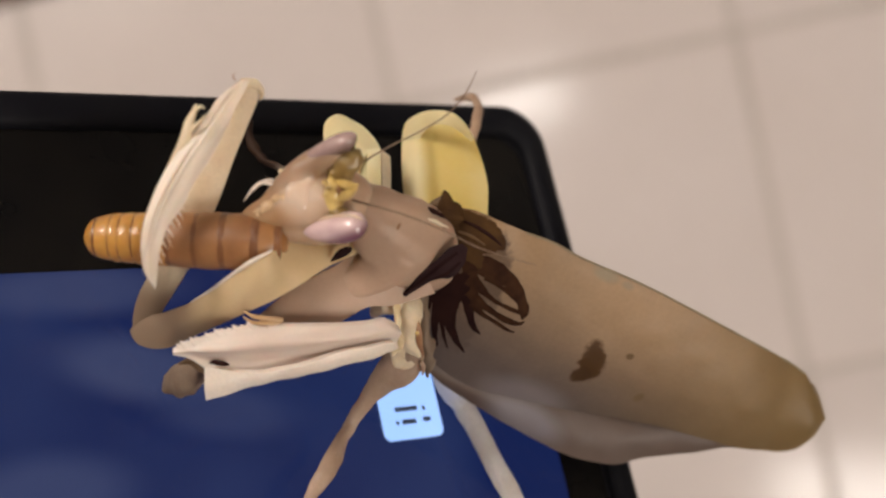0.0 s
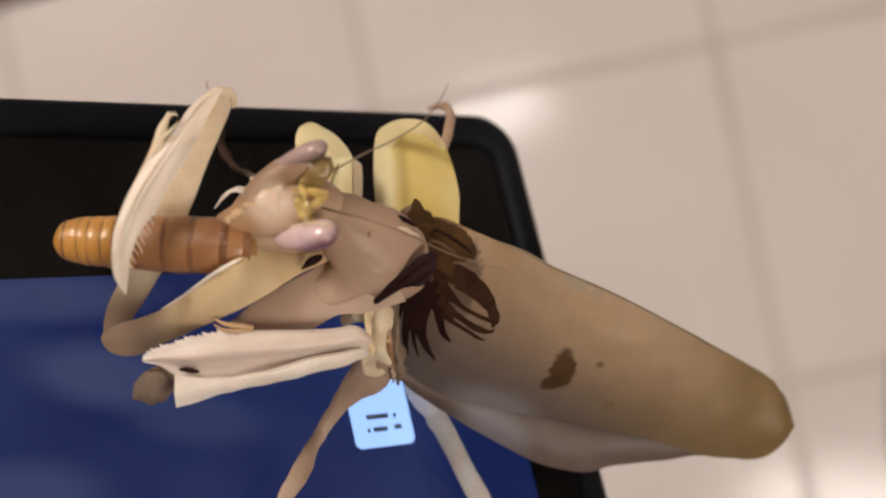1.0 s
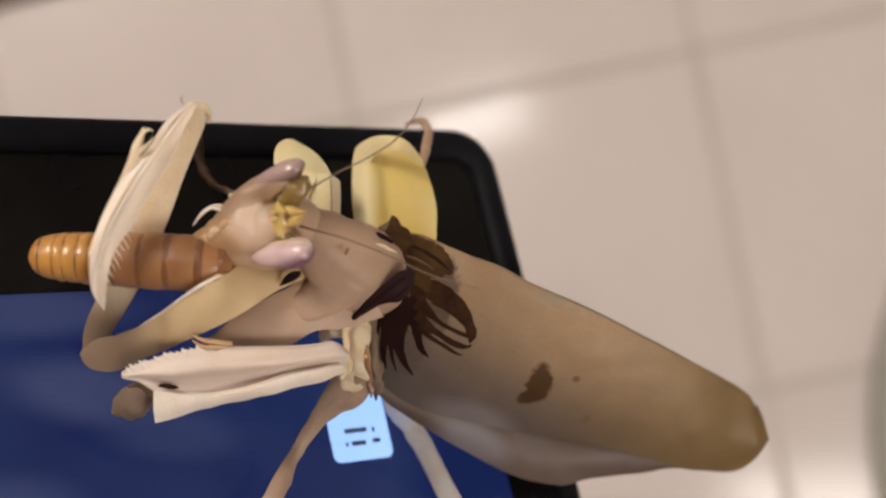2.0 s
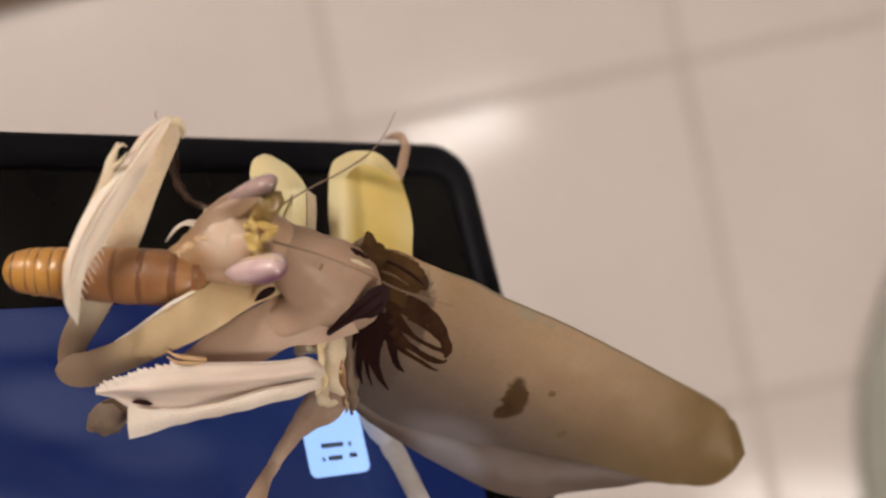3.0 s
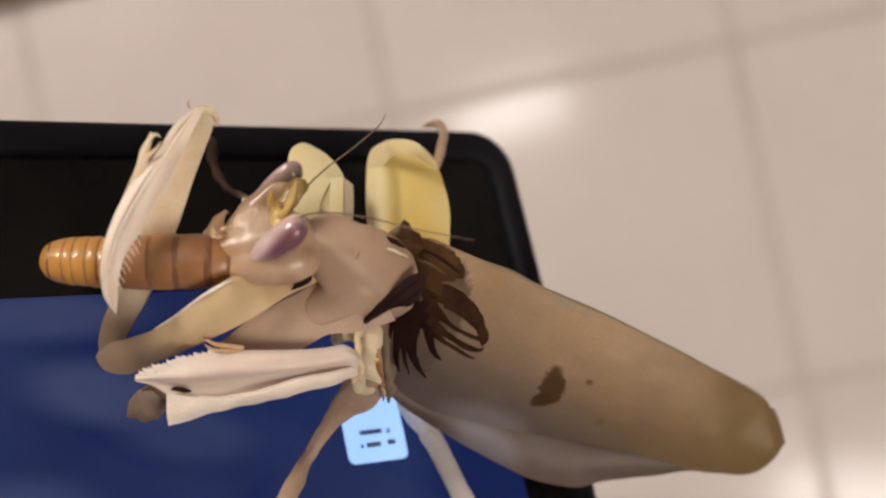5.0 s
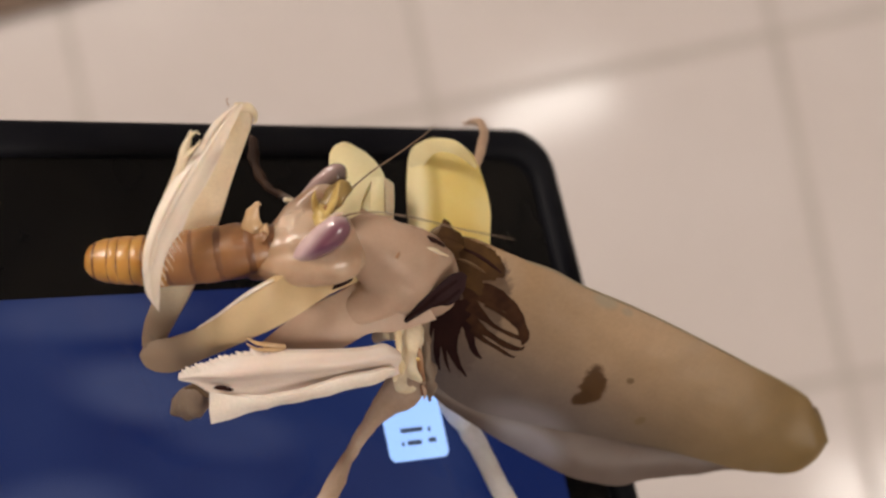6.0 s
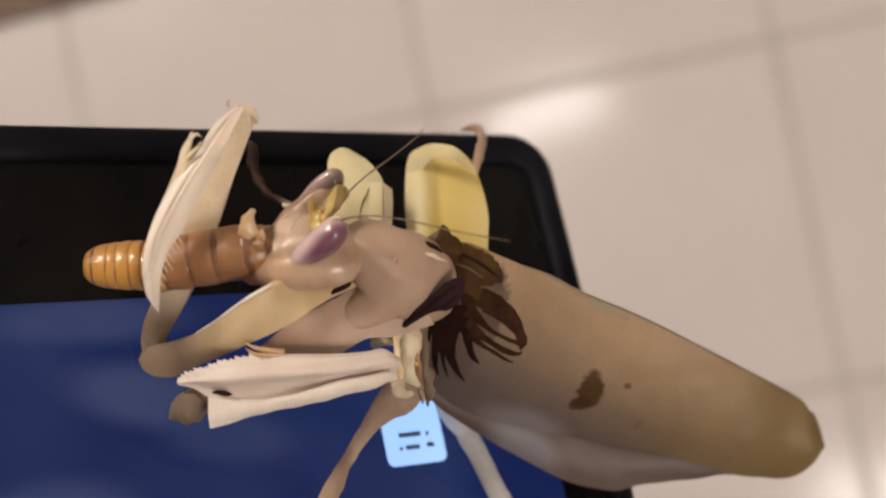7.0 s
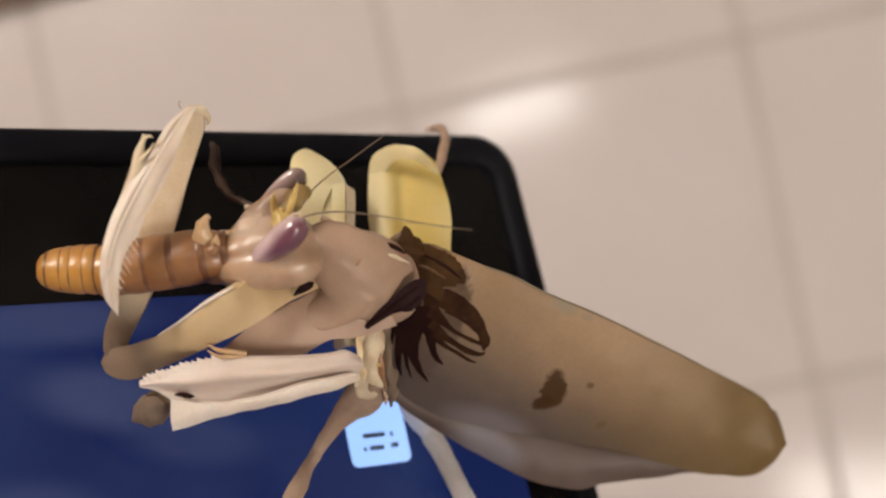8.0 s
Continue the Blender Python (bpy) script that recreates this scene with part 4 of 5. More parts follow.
def build_forelegs():
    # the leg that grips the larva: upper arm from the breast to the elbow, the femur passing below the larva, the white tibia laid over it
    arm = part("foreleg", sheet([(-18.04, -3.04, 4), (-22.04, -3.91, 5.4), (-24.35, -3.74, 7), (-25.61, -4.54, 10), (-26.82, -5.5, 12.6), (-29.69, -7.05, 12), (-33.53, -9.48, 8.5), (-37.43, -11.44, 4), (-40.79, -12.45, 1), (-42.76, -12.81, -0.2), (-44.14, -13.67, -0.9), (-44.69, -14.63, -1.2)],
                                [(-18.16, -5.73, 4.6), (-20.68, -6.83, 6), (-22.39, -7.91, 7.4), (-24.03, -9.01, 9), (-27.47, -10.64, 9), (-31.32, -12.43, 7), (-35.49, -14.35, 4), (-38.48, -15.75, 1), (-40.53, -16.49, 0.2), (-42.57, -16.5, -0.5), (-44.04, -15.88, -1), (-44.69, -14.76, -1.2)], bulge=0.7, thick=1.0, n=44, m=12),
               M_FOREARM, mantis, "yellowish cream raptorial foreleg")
    # white sliver that paints the highlight along the top of the forearm
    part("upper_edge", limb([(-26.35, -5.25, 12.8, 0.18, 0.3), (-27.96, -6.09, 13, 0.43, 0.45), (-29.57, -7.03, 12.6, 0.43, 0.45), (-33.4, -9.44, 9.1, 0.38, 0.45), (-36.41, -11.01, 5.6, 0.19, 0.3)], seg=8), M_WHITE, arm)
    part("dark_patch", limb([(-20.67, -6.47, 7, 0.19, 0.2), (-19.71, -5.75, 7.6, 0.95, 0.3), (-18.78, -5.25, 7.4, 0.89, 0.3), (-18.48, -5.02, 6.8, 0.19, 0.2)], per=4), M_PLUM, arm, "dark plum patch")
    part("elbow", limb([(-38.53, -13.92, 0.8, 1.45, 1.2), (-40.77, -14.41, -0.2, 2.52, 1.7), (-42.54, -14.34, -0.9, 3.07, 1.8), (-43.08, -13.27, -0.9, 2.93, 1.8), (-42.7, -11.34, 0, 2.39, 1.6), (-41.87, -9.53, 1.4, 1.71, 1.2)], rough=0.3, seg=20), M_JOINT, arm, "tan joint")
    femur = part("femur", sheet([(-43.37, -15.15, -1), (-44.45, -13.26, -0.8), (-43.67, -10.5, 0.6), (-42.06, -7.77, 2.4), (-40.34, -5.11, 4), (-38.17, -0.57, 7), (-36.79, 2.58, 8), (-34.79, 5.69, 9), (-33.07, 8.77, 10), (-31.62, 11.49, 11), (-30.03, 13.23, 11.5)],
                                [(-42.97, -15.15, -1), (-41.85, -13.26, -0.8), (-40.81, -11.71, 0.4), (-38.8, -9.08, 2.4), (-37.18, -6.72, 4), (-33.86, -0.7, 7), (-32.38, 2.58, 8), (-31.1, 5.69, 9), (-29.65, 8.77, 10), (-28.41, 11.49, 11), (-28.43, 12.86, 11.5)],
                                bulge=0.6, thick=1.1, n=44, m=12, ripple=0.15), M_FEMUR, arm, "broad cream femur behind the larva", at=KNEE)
    part("tip_joint", limb([(-29.87, 13.19, 12, 0.86, 0.9), (-28.95, 13.25, 12, 1.1, 1), (-28.17, 12.85, 11.6, 1.05, 0.9), (-27.97, 12.04, 11, 0.49, 0.6), (-28.17, 11.58, 10.6, 0.19, 0.3)], rough=0.25), M_CREAM, femur, "tan joint", at=KNEE)
    part("tip_hair", limb([(-30.46, 13.34, 13, 0.18, 0.2), (-30.66, 13.81, 13.2, 0.15, 0.16), (-30.42, 14.18, 13.2, 0.1, 0.1)], seg=6, per=3), M_TARSUS, femur, at=KNEE)
    part("tibia", sheet([(-29.85, 13.4, 13), (-31.23, 12.33, 13.4), (-32.36, 11.09, 13.8), (-33.87, 8.38, 14.6), (-36.2, 5.33, 15.4), (-37.78, 2.45, 16), (-38.68, 0.06, 16.4), (-39.34, -2.32, 16.4), (-39.57, -4.71, 16), (-39.48, -6.91, 15), (-38.83, -8.49, 13.6)],
                        [(-29.02, 13.5, 12.6), (-29.53, 12.26, 12.8), (-30.22, 10.91, 13), (-31.19, 8.43, 13.6), (-32.52, 5.37, 14.4), (-34.31, 2.46, 15), (-35.24, 0.3, 15.4), (-36.86, -2.09, 15.6), (-37.87, -4.44, 15.2), (-38.32, -6.58, 14.4), (-38.74, -8.56, 13.5)],
                        bulge=0.3, thick=0.7, n=60, m=22, ripple=0.12, profile=lambda t: 0.85 * math.sin(math.pi * min(1, t / 0.55)) ** 2 - 0.35 * math.sin(math.pi * max(0, (t - 0.5) / 0.5))),
         M_TIBIA, femur, "waxy white tibia with a hooked tip laid over the larva", at=KNEE)
    part("tibia_ridge", limb([(-29.57, 12.91, 13.8, 0.18, 0.3), (-31.41, 10.17, 14.8, 0.36, 0.3), (-33.96, 6.03, 16, 0.42, 0.35), (-35.96, 2.43, 16.8, 0.42, 0.35), (-37.43, -0.53, 17.1, 0.36, 0.3), (-38.43, -3.8, 16.9, 0.24, 0.3)], seg=8), M_TIBIA, femur, at=KNEE)
    for k in range(9):
        u = k / 8
        x, y, z = [p + (q - p) * u for p, q in zip((-35.43, 0.06, 15.6), (-37.93, -5.22, 15.2))]
        s = 0.38 + 0.16 * (k % 3)
        part("spine", limb([(x - 0.2, y + 0.2, z, 0.22, 0.2), (x + 0.35 * s, y - 0.75 * s, z + 0.1, 0.13, 0.12), (x + 0.6 * s, y - 1.5 * s, z - 0.2, 0.04, 0.04)], seg=8, per=2), M_TIBIA, femur, at=KNEE)
    part("tarsus", limb([(-37.62, 2.76, 15, 0.48, 0.6), (-36.37, 4.86, 15.2, 0.84, 0.7), (-35.24, 6.95, 15.4, 1.2, 0.8), (-34.82, 8.57, 15.4, 1.08, 0.7), (-34.4, 9.65, 15.4, 0.66, 0.6), (-34.21, 10.38, 15.2, 0.3, 0.4)], power=1.6), M_CREAM, femur, "thin pale tarsus", at=KNEE)
    for rows in ([(-34.46, 9.53, 15.4, 0.54, 0.5), (-33.99, 10.11, 15.6, 0.42, 0.4), (-33.47, 10.34, 15.8, 0.3, 0.35), (-33, 10.03, 16, 0.09, 0.12)],
                 [(-34.34, 9.89, 15.4, 0.36, 0.4), (-34.2, 10.36, 15.5, 0.3, 0.3), (-33.99, 10.59, 15.6, 0.09, 0.12)],
                 [(-34.71, 7.72, 15.6, 0.54, 0.5), (-34, 8.37, 15.8, 0.48, 0.4), (-33.3, 9.01, 16, 0.24, 0.3), (-33, 9.55, 16, 0.09, 0.12)]):
        part("claw", limb(rows, per=4), M_CREAM, femur, at=KNEE)
    global front_femur
    front_femur = femur
    # the second raptorial leg, folded, with its toothed edge
    coxa = part("foreleg", sheet([(-14.63, -1.89, 2.4), (-17.18, -3.97, 3), (-19.53, -6.4, 4), (-22.1, -7.77, 5), (-24.6, -9.16, 5.4), (-27, -10.94, 5.6), (-28.89, -12.59, 5.8)],
                                 [(-9.55, -10.28, 0), (-14.01, -11.59, 2), (-17.16, -11.76, 3.2), (-20.53, -13.5, 4.2), (-24.67, -14.07, 5), (-27.17, -13.9, 5.4), (-28.8, -13.37, 5.6)], bulge=0.8, thick=0.9, n=36, m=12),
                M_PINK, mantis, "pinkish cream folded raptorial foreleg")
    for rows in ([(-25.95, -12.91, 8, 0.57, 0.6), (-27.47, -12.64, 9, 0.56, 0.6), (-28.84, -12.42, 9.4, 0.5, 0.5), (-30.04, -11.78, 9.6, 0.12, 0.15)],
                 [(-26.08, -13.29, 8, 0.57, 0.5), (-27.47, -13.2, 9, 0.5, 0.5), (-28.96, -13.04, 9.4, 0.37, 0.4), (-30.02, -12.42, 9.4, 0.12, 0.12)]):
        part("claw", limb(rows, per=4), M_WORMPALE, coxa, "orange-cream claw")
    upper = part("femur", sheet([(-13.83, -13.76, 2.6), (-15, -12.93, 4), (-16.92, -13.26, 5.4), (-19.91, -13.38, 7), (-24.19, -13.35, 8), (-28.49, -13.36, 8.6), (-31.58, -13.97, 8.8), (-34.4, -14.85, 8.8), (-36.28, -15.54, 8.8), (-37.85, -16.04, 8.8)],
                                [(-13.88, -16.44, 2), (-15.23, -16.85, 3), (-17.39, -16.87, 4), (-20.17, -17.41, 5), (-24.51, -18.44, 6), (-28.9, -19.29, 6.4), (-32.63, -19.11, 6.8), (-34.91, -17.77, 7.4), (-36.16, -16.88, 8), (-37.84, -16.44, 8.6)],
                                bulge=0.5, thick=0.8, n=56, m=26,
                                profile=lambda t: 1.3 * math.sin(math.pi * min(1, t / 0.5)) ** 1.5 - 0.7 * math.sin(math.pi * max(0, (t - 0.42) / 0.58)) ** 2), M_BLADE, coxa, "white femur with a saw-toothed edge")
    teeth([(-27.51, -13.35, 8.8), (-31.54, -14.02, 9), (-34.36, -14.89, 9), (-37.05, -15.77, 9)], 16, 0.66, (-0.7, 0.75, 0.0), M_BLADE, upper, "tooth")
    lower = part("tibia", sheet([(-13.96, -15.71, 4), (-15.35, -15.74, 5), (-18.1, -16.13, 6.2), (-21.18, -16.8, 7), (-24.25, -17.62, 7.6), (-27.38, -18.54, 7.8), (-30.53, -18.54, 7.8), (-32.93, -18.17, 7.8), (-34.61, -18.06, 7.6)],
                                [(-14.13, -16.27, 3.6), (-15.41, -17.09, 4.4), (-18.2, -17.75, 5.4), (-21.32, -18.44, 6), (-24.41, -19.07, 6.6), (-27.56, -19.75, 6.8), (-30.77, -20.66, 6.6), (-33.04, -21.39, 6.4), (-34.67, -21.8, 6.2)], bulge=0.7, thick=0.6, n=44, m=12,
                                ripple=0.5), M_WHITE, coxa, "cream tibia folded along the femur")
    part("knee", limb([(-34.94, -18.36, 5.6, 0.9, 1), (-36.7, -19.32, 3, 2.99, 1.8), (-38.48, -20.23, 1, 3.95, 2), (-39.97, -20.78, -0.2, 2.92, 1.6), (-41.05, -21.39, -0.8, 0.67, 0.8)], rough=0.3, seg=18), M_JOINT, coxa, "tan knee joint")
    part("dark_patch", limb([(-37.38, -17.86, 6.6, 0.32, 0.3), (-36.27, -17.56, 7, 1.01, 0.5), (-35.34, -17.79, 7.2, 1.01, 0.5), (-34.7, -18.81, 7.2, 0.38, 0.3)], per=4, rough=0.4), M_SPOT, coxa, "olive-brown patch")
    part("dark_patch", limb([(-33.93, -17.53, 8.4, 0.19, 0.2), (-33.26, -17.44, 8.6, 0.56, 0.3), (-32.25, -17.63, 8.6, 0.56, 0.3), (-31.67, -17.72, 8.4, 0.13, 0.2)], per=3), M_BROWN, lower, "small dark patch")


def build_hind_legs():
    leg = part("walking_leg", limb([(-12.28, -16.88, -1, 3.6, 2), (-13.63, -18.96, -2.8, 4.72, 2), (-15.72, -20.89, -4.2, 3.4, 1.5), (-17.46, -22.8, -5.2, 2.12, 1.3), (-18.83, -24.74, -5.8, 1.79, 1.2), (-20.16, -26.69, -6, 1.51, 1.1)], facing=(0, -0.1, 1), power=1.5, rough=0.12),
               M_TAN, mantis, "tan-cream walking leg")
    part("shin", limb([(-19.7, -26.42, -5.6, 1.37, 1.2), (-20.49, -27.39, -4.8, 1.5, 1.1), (-20.94, -28.44, -3, 1.89, 1), (-21.68, -30.2, -0.5, 2.26, 1), (-23, -32.32, 0.5, 1.85, 0.9), (-24.99, -35.3, -0.4, 0.8, 0.8)], power=1.5, rough=0.12), M_TAN, leg)
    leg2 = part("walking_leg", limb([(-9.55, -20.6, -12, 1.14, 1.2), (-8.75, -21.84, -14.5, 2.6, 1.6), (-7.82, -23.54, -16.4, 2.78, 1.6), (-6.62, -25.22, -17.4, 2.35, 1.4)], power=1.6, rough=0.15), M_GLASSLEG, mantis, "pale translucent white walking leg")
    part("shin", limb([(-7.34, -24.01, -17.2, 1.32, 1.2), (-6.26, -25.69, -17.6, 2.72, 1.4), (-4.78, -28.17, -17.5, 2.57, 1.3), (-2.64, -32.35, -17, 2.57, 1.2), (0.07, -37.36, -16.4, 2.56, 1.1), (3.4, -44.34, -18.6, 1.04, 0.8)], power=1.5, rough=0.1), M_GLASSY, leg2)
    # petal-lobed legs on the other side
    lobe = part("petal_leg", sheet([(-21.21, 1.08, -3), (-22.43, 5.57, -6), (-23.12, 8.7, -8), (-22.83, 10.23, -9), (-21.98, 10.99, -10)],
                                   [(-15.4, 1.42, -3), (-15.75, 5.23, -6), (-16.64, 7.59, -8), (-18.49, 9.6, -9), (-20.57, 10.78, -10)], bulge=0.8, thick=0.4, n=30, m=16, ripple=0.15), M_PALEYELLOW, mantis,
                "pale cream petal-lobed leg")
    part("lobe_fold", sheet([(-21.65, 1.08, -2.2), (-21.87, 3.8, -3.9), (-21.88, 6.26, -6)], [(-18.65, 1.07, -1.9), (-18.44, 3.8, -3.6), (-17.43, 6.45, -5.6)], bulge=0.5, thick=0.4, n=14, m=8), M_PALEYELLOW, lobe)
    part("lobe_fold", sheet([(-17.19, 0.07, -1.4), (-17.47, 3.79, -3.4), (-17.64, 6.45, -5.6)], [(-15.65, 0.07, -1.4), (-15.86, 3.79, -3.5), (-16.06, 6.59, -5.6)], bulge=0.5, thick=0.4, n=14, m=8), M_PALEYELLOW, lobe)
    part("lobe_fold", sheet([(-15.67, 0.07, -1.6), (-15.86, 3.46, -3.5), (-16.13, 6.52, -5.6)], [(-14.81, 0.07, -2.4), (-14.79, 3.47, -4.4), (-15.02, 5.72, -6.2)], bulge=0.25, thick=0.35, n=16, m=6), M_CREAM, lobe, "cream outer fold")
    lobe2 = part("petal_leg", sheet([(-12.38, -2, -6), (-13.26, 0.77, -8.4), (-13.71, 3.6, -10.5), (-13.91, 6.88, -13), (-13.78, 9.65, -15), (-13.01, 11.04, -16.4), (-11.18, 11.76, -17.4)],
                                    [(-3.3, -4.06, -6), (-3.28, -0.63, -8.6), (-3.25, 2.19, -10.6), (-3.8, 5.09, -13), (-4.94, 8.42, -15.2), (-6.15, 10.17, -16.6), (-8.23, 11.54, -17.4)], bulge=0.5, thick=0.6, n=34, m=28, ripple=0.15,
                                    profile=lambda t: 1.0 * math.sin(math.pi * min(1, t / 0.42)) ** 1.3), M_YELLOW, mantis,
                 "pale yellow petal-lobed leg")
    part("lobe_rim", sheet([(-13.67, 8.56, -13.6), (-13.02, 10.59, -12.6), (-11.27, 11.48, -11), (-9.41, 11.58, -9.4), (-7.55, 11.18, -8.6), (-6.11, 10.11, -9.4), (-4.92, 8.48, -12)],
                           [(-11.92, 6.89, -13.2), (-11.57, 8.5, -12.4), (-10.5, 9.65, -11.2), (-9.29, 9.92, -9.8), (-7.99, 9.75, -9.2), (-6.77, 9.17, -10.2), (-5.22, 8.08, -12.6)], bulge=0.5, thick=0.35, n=30, m=8), M_PALEYELLOW, lobe2, "pale curled petal rim")
    part("shin", limb([(-5.08, 7.69, -15, 0.65, 0.7), (-4.96, 8.97, -16, 1.09, 0.9), (-4.53, 11.2, -19, 1.26, 1.1), (-4.35, 13.65, -24, 1.14, 1.1), (-5.35, 15.28, -30, 1.18, 1), (-7.55, 15.67, -38, 0.49, 0.4)], seg=12, rough=0.15),
         M_TARSUS, lobe2, "brownish pink curled tarsus")
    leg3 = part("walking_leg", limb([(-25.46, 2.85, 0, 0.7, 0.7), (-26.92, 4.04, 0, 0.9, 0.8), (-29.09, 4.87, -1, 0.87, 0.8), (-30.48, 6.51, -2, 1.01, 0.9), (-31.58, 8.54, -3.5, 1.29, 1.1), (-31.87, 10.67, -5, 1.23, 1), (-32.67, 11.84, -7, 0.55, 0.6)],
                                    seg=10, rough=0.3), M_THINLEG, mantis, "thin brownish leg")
    part("shin", limb([(-27.25, 3.77, 0.4, 0.6, 0.5), (-25.14, 3.21, 2, 0.8, 0.6), (-23.03, 2.34, 3, 0.6, 0.5)], seg=8), M_CREAM, leg3)


def build_head():
    skin = limb([(-17.23, -0.1, 5.6, 3.17, 3), (-18.18, 0.13, 7.4, 5.77, 5), (-19.79, 0.24, 8.6, 7.22, 6.4), (-21.67, -0.02, 9.4, 7.18, 6.8), (-23.71, -0.46, 9.8, 5.8, 6), (-25.92, -1.01, 9.8, 4.32, 5), (-27.84, -1.63, 9.4, 3.71, 4.4), (-29.3, -2, 8.8, 2.73, 3.4), (-30.12, -2.12, 8.4, 0.75, 1.4)],
                seg=26, rough=0.2, power=2.5)
    for rows in ([(-28.4, -0.88, 9, 0.99, 1.6), (-26.42, 0.84, 9.8, 2.1, 3), (-24.2, 2.72, 10.6, 2.82, 4), (-21.77, 4.22, 11.4, 3.05, 4.2), (-19.63, 5.17, 12, 2.68, 3.8), (-17.93, 5.54, 12, 1.34, 2.2)],
                 [(-28.12, -2.24, 9.2, 1.98, 3.2), (-26.17, -2.62, 9, 3.22, 4.4), (-23.6, -2.68, 8.8, 3.97, 5), (-20.87, -2.56, 8.4, 4.36, 5.2), (-18.51, -2.25, 7.8, 3.88, 4.6), (-17.11, -1.75, 6.8, 2.27, 3)],
                 [(-20.9, -0.65, 10.6, 2.7, 2.4), (-19.3, 0.21, 10.6, 2.95, 2.6), (-18.03, -0.02, 8.8, 2.73, 2.8), (-16.88, -0.62, 6.6, 2.52, 2.6)]):
        limb(rows, seg=18, rough=0.15, bm=skin)
    for c, r in (((-23.34, 2.01, 11.9), (1.5, 1.2, 0.8)), ((-23.87, 0.07, 12), (1.3, 1.6, 0.7)), ((-26.95, -0.65, 11), (1.5, 1.1, 0.9)), ((-25.73, -2, 11), (1.3, 0.9, 0.7))):
        blob(c, r, lump=0.35, bm=skin)
    head = fuse(part("head", skin, M_FACE, mantis, "pinkish cream triangular head with mauve eyes", at=HEAD), 0.22, 26)
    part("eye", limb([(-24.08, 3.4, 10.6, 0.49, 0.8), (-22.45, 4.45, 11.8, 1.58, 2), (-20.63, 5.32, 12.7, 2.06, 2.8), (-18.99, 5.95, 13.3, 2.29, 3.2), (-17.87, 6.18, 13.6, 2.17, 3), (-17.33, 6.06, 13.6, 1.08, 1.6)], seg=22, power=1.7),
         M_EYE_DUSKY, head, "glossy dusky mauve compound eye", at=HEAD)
    part("eye", limb([(-23.37, -3.11, 10.4, 0.49, 0.8), (-22.06, -3.1, 11, 1.96, 2.2), (-20.38, -3.04, 11.8, 2.8, 3), (-18.56, -2.85, 12.8, 3.14, 3.4), (-17.01, -2.55, 13.8, 2.4, 2.8), (-16.37, -2.37, 14.2, 0.84, 1)], seg=28, power=2.5, facing=(0.5, -0.3, 1)),
         M_EYE, head, "glossy mauve compound eye", at=HEAD)
    # thin pale limb standing in for the highlight on the eye's upper edge
    part("eye_rim", limb([(-22.47, -2.49, 11.6, 0.18, 0.3), (-21.3, -2.06, 12.2, 0.49, 0.5), (-19.47, -1.7, 13.3, 0.54, 0.6), (-17.65, -1.65, 14.5, 0.42, 0.5), (-16.48, -2.07, 14.9, 0.12, 0.2)], seg=10), M_PALEFACE, head, "pale painted highlight on the rim of the eye", at=HEAD)
    part("temple", limb([(-20.38, 2.5, 11.8, 1.46, 1.2), (-19.09, 3.33, 12.4, 3.15, 1.8), (-17.96, 4.41, 12.8, 2.78, 1.8), (-17.44, 5.51, 12.6, 1.09, 0.9)], rough=0.4, power=1.5), M_OLIVE, head, "olive-gold temple", at=HEAD)
    part("temple", limb([(-20.38, -1.15, 11.8, 0.97, 1.2), (-18.99, -1.4, 12.2, 1.7, 1.6), (-17.62, -1.76, 11.4, 0.85, 1.2)], rough=0.2), M_OLIVE, head, at=HEAD)
    part("face_plate", limb([(-22.59, 3.36, 11.6, 0.61, 0.5), (-23, 2.37, 12.15, 2.06, 1), (-23.35, 1.15, 12.28, 2.91, 1.3), (-23.47, -0.18, 12.22, 2.91, 1.3), (-23.16, -1.51, 11.9, 2.19, 1), (-22.74, -2.37, 11.4, 0.61, 0.5)], rough=0.3, seg=20), M_PALEFACE, head,
         "pale glossy face plate", at=HEAD)
    part("crown", limb([(-20.23, 2.62, 12, 0.97, 0.9), (-20.04, 1.63, 12.6, 1.82, 1.2), (-19.67, 0.54, 12.6, 2.06, 1.2), (-19.71, -0.55, 12.3, 1.82, 1.1), (-20.01, -1.39, 11.8, 0.73, 0.8)], rough=0.45, power=1.6), M_GOLD, head, "golden-yellow crown with ocelli", at=HEAD)
    # pointed ocellar horns
    for rows in ([(-19.36, 2, 12.2, 0.97, 0.9), (-18.47, 1.6, 13.6, 1.08, 0.9), (-17.6, 1.45, 15, 0.77, 0.7), (-16.86, 1.53, 16.4, 0.12, 0.15)],
                 [(-19.33, 0.3, 12.4, 0.97, 0.9), (-18.47, 0.52, 13.6, 1.08, 0.9), (-17.74, 0.86, 14.8, 0.78, 0.7), (-17.02, 1.19, 16, 0.12, 0.15)],
                 [(-20.69, 1.88, 12.2, 0.97, 0.9), (-20.45, 1.67, 13.6, 0.84, 0.8), (-20.18, 1.58, 14.8, 0.54, 0.5), (-19.9, 1.56, 15.6, 0.12, 0.15)],
                 [(-20.69, 0.55, 12.2, 0.85, 0.8), (-20.35, 0.77, 13, 0.72, 0.7), (-19.89, 1, 13.8, 0.12, 0.15)]):
        part("horn", limb(rows, per=5, power=1.6, rough=0.12), M_GOLD, head, "pale golden pointed horn", at=HEAD)
    for px, r in (((-19.44, 1.14, 13), 0.62), ((-19.02, 0.77, 13), 0.45), ((-19.82, 1.86, 12.9), 0.32)):
        part("ocellus", blob(px, (r, r, r * 0.7)), M_RUST, head, "dark ocellus", at=HEAD)
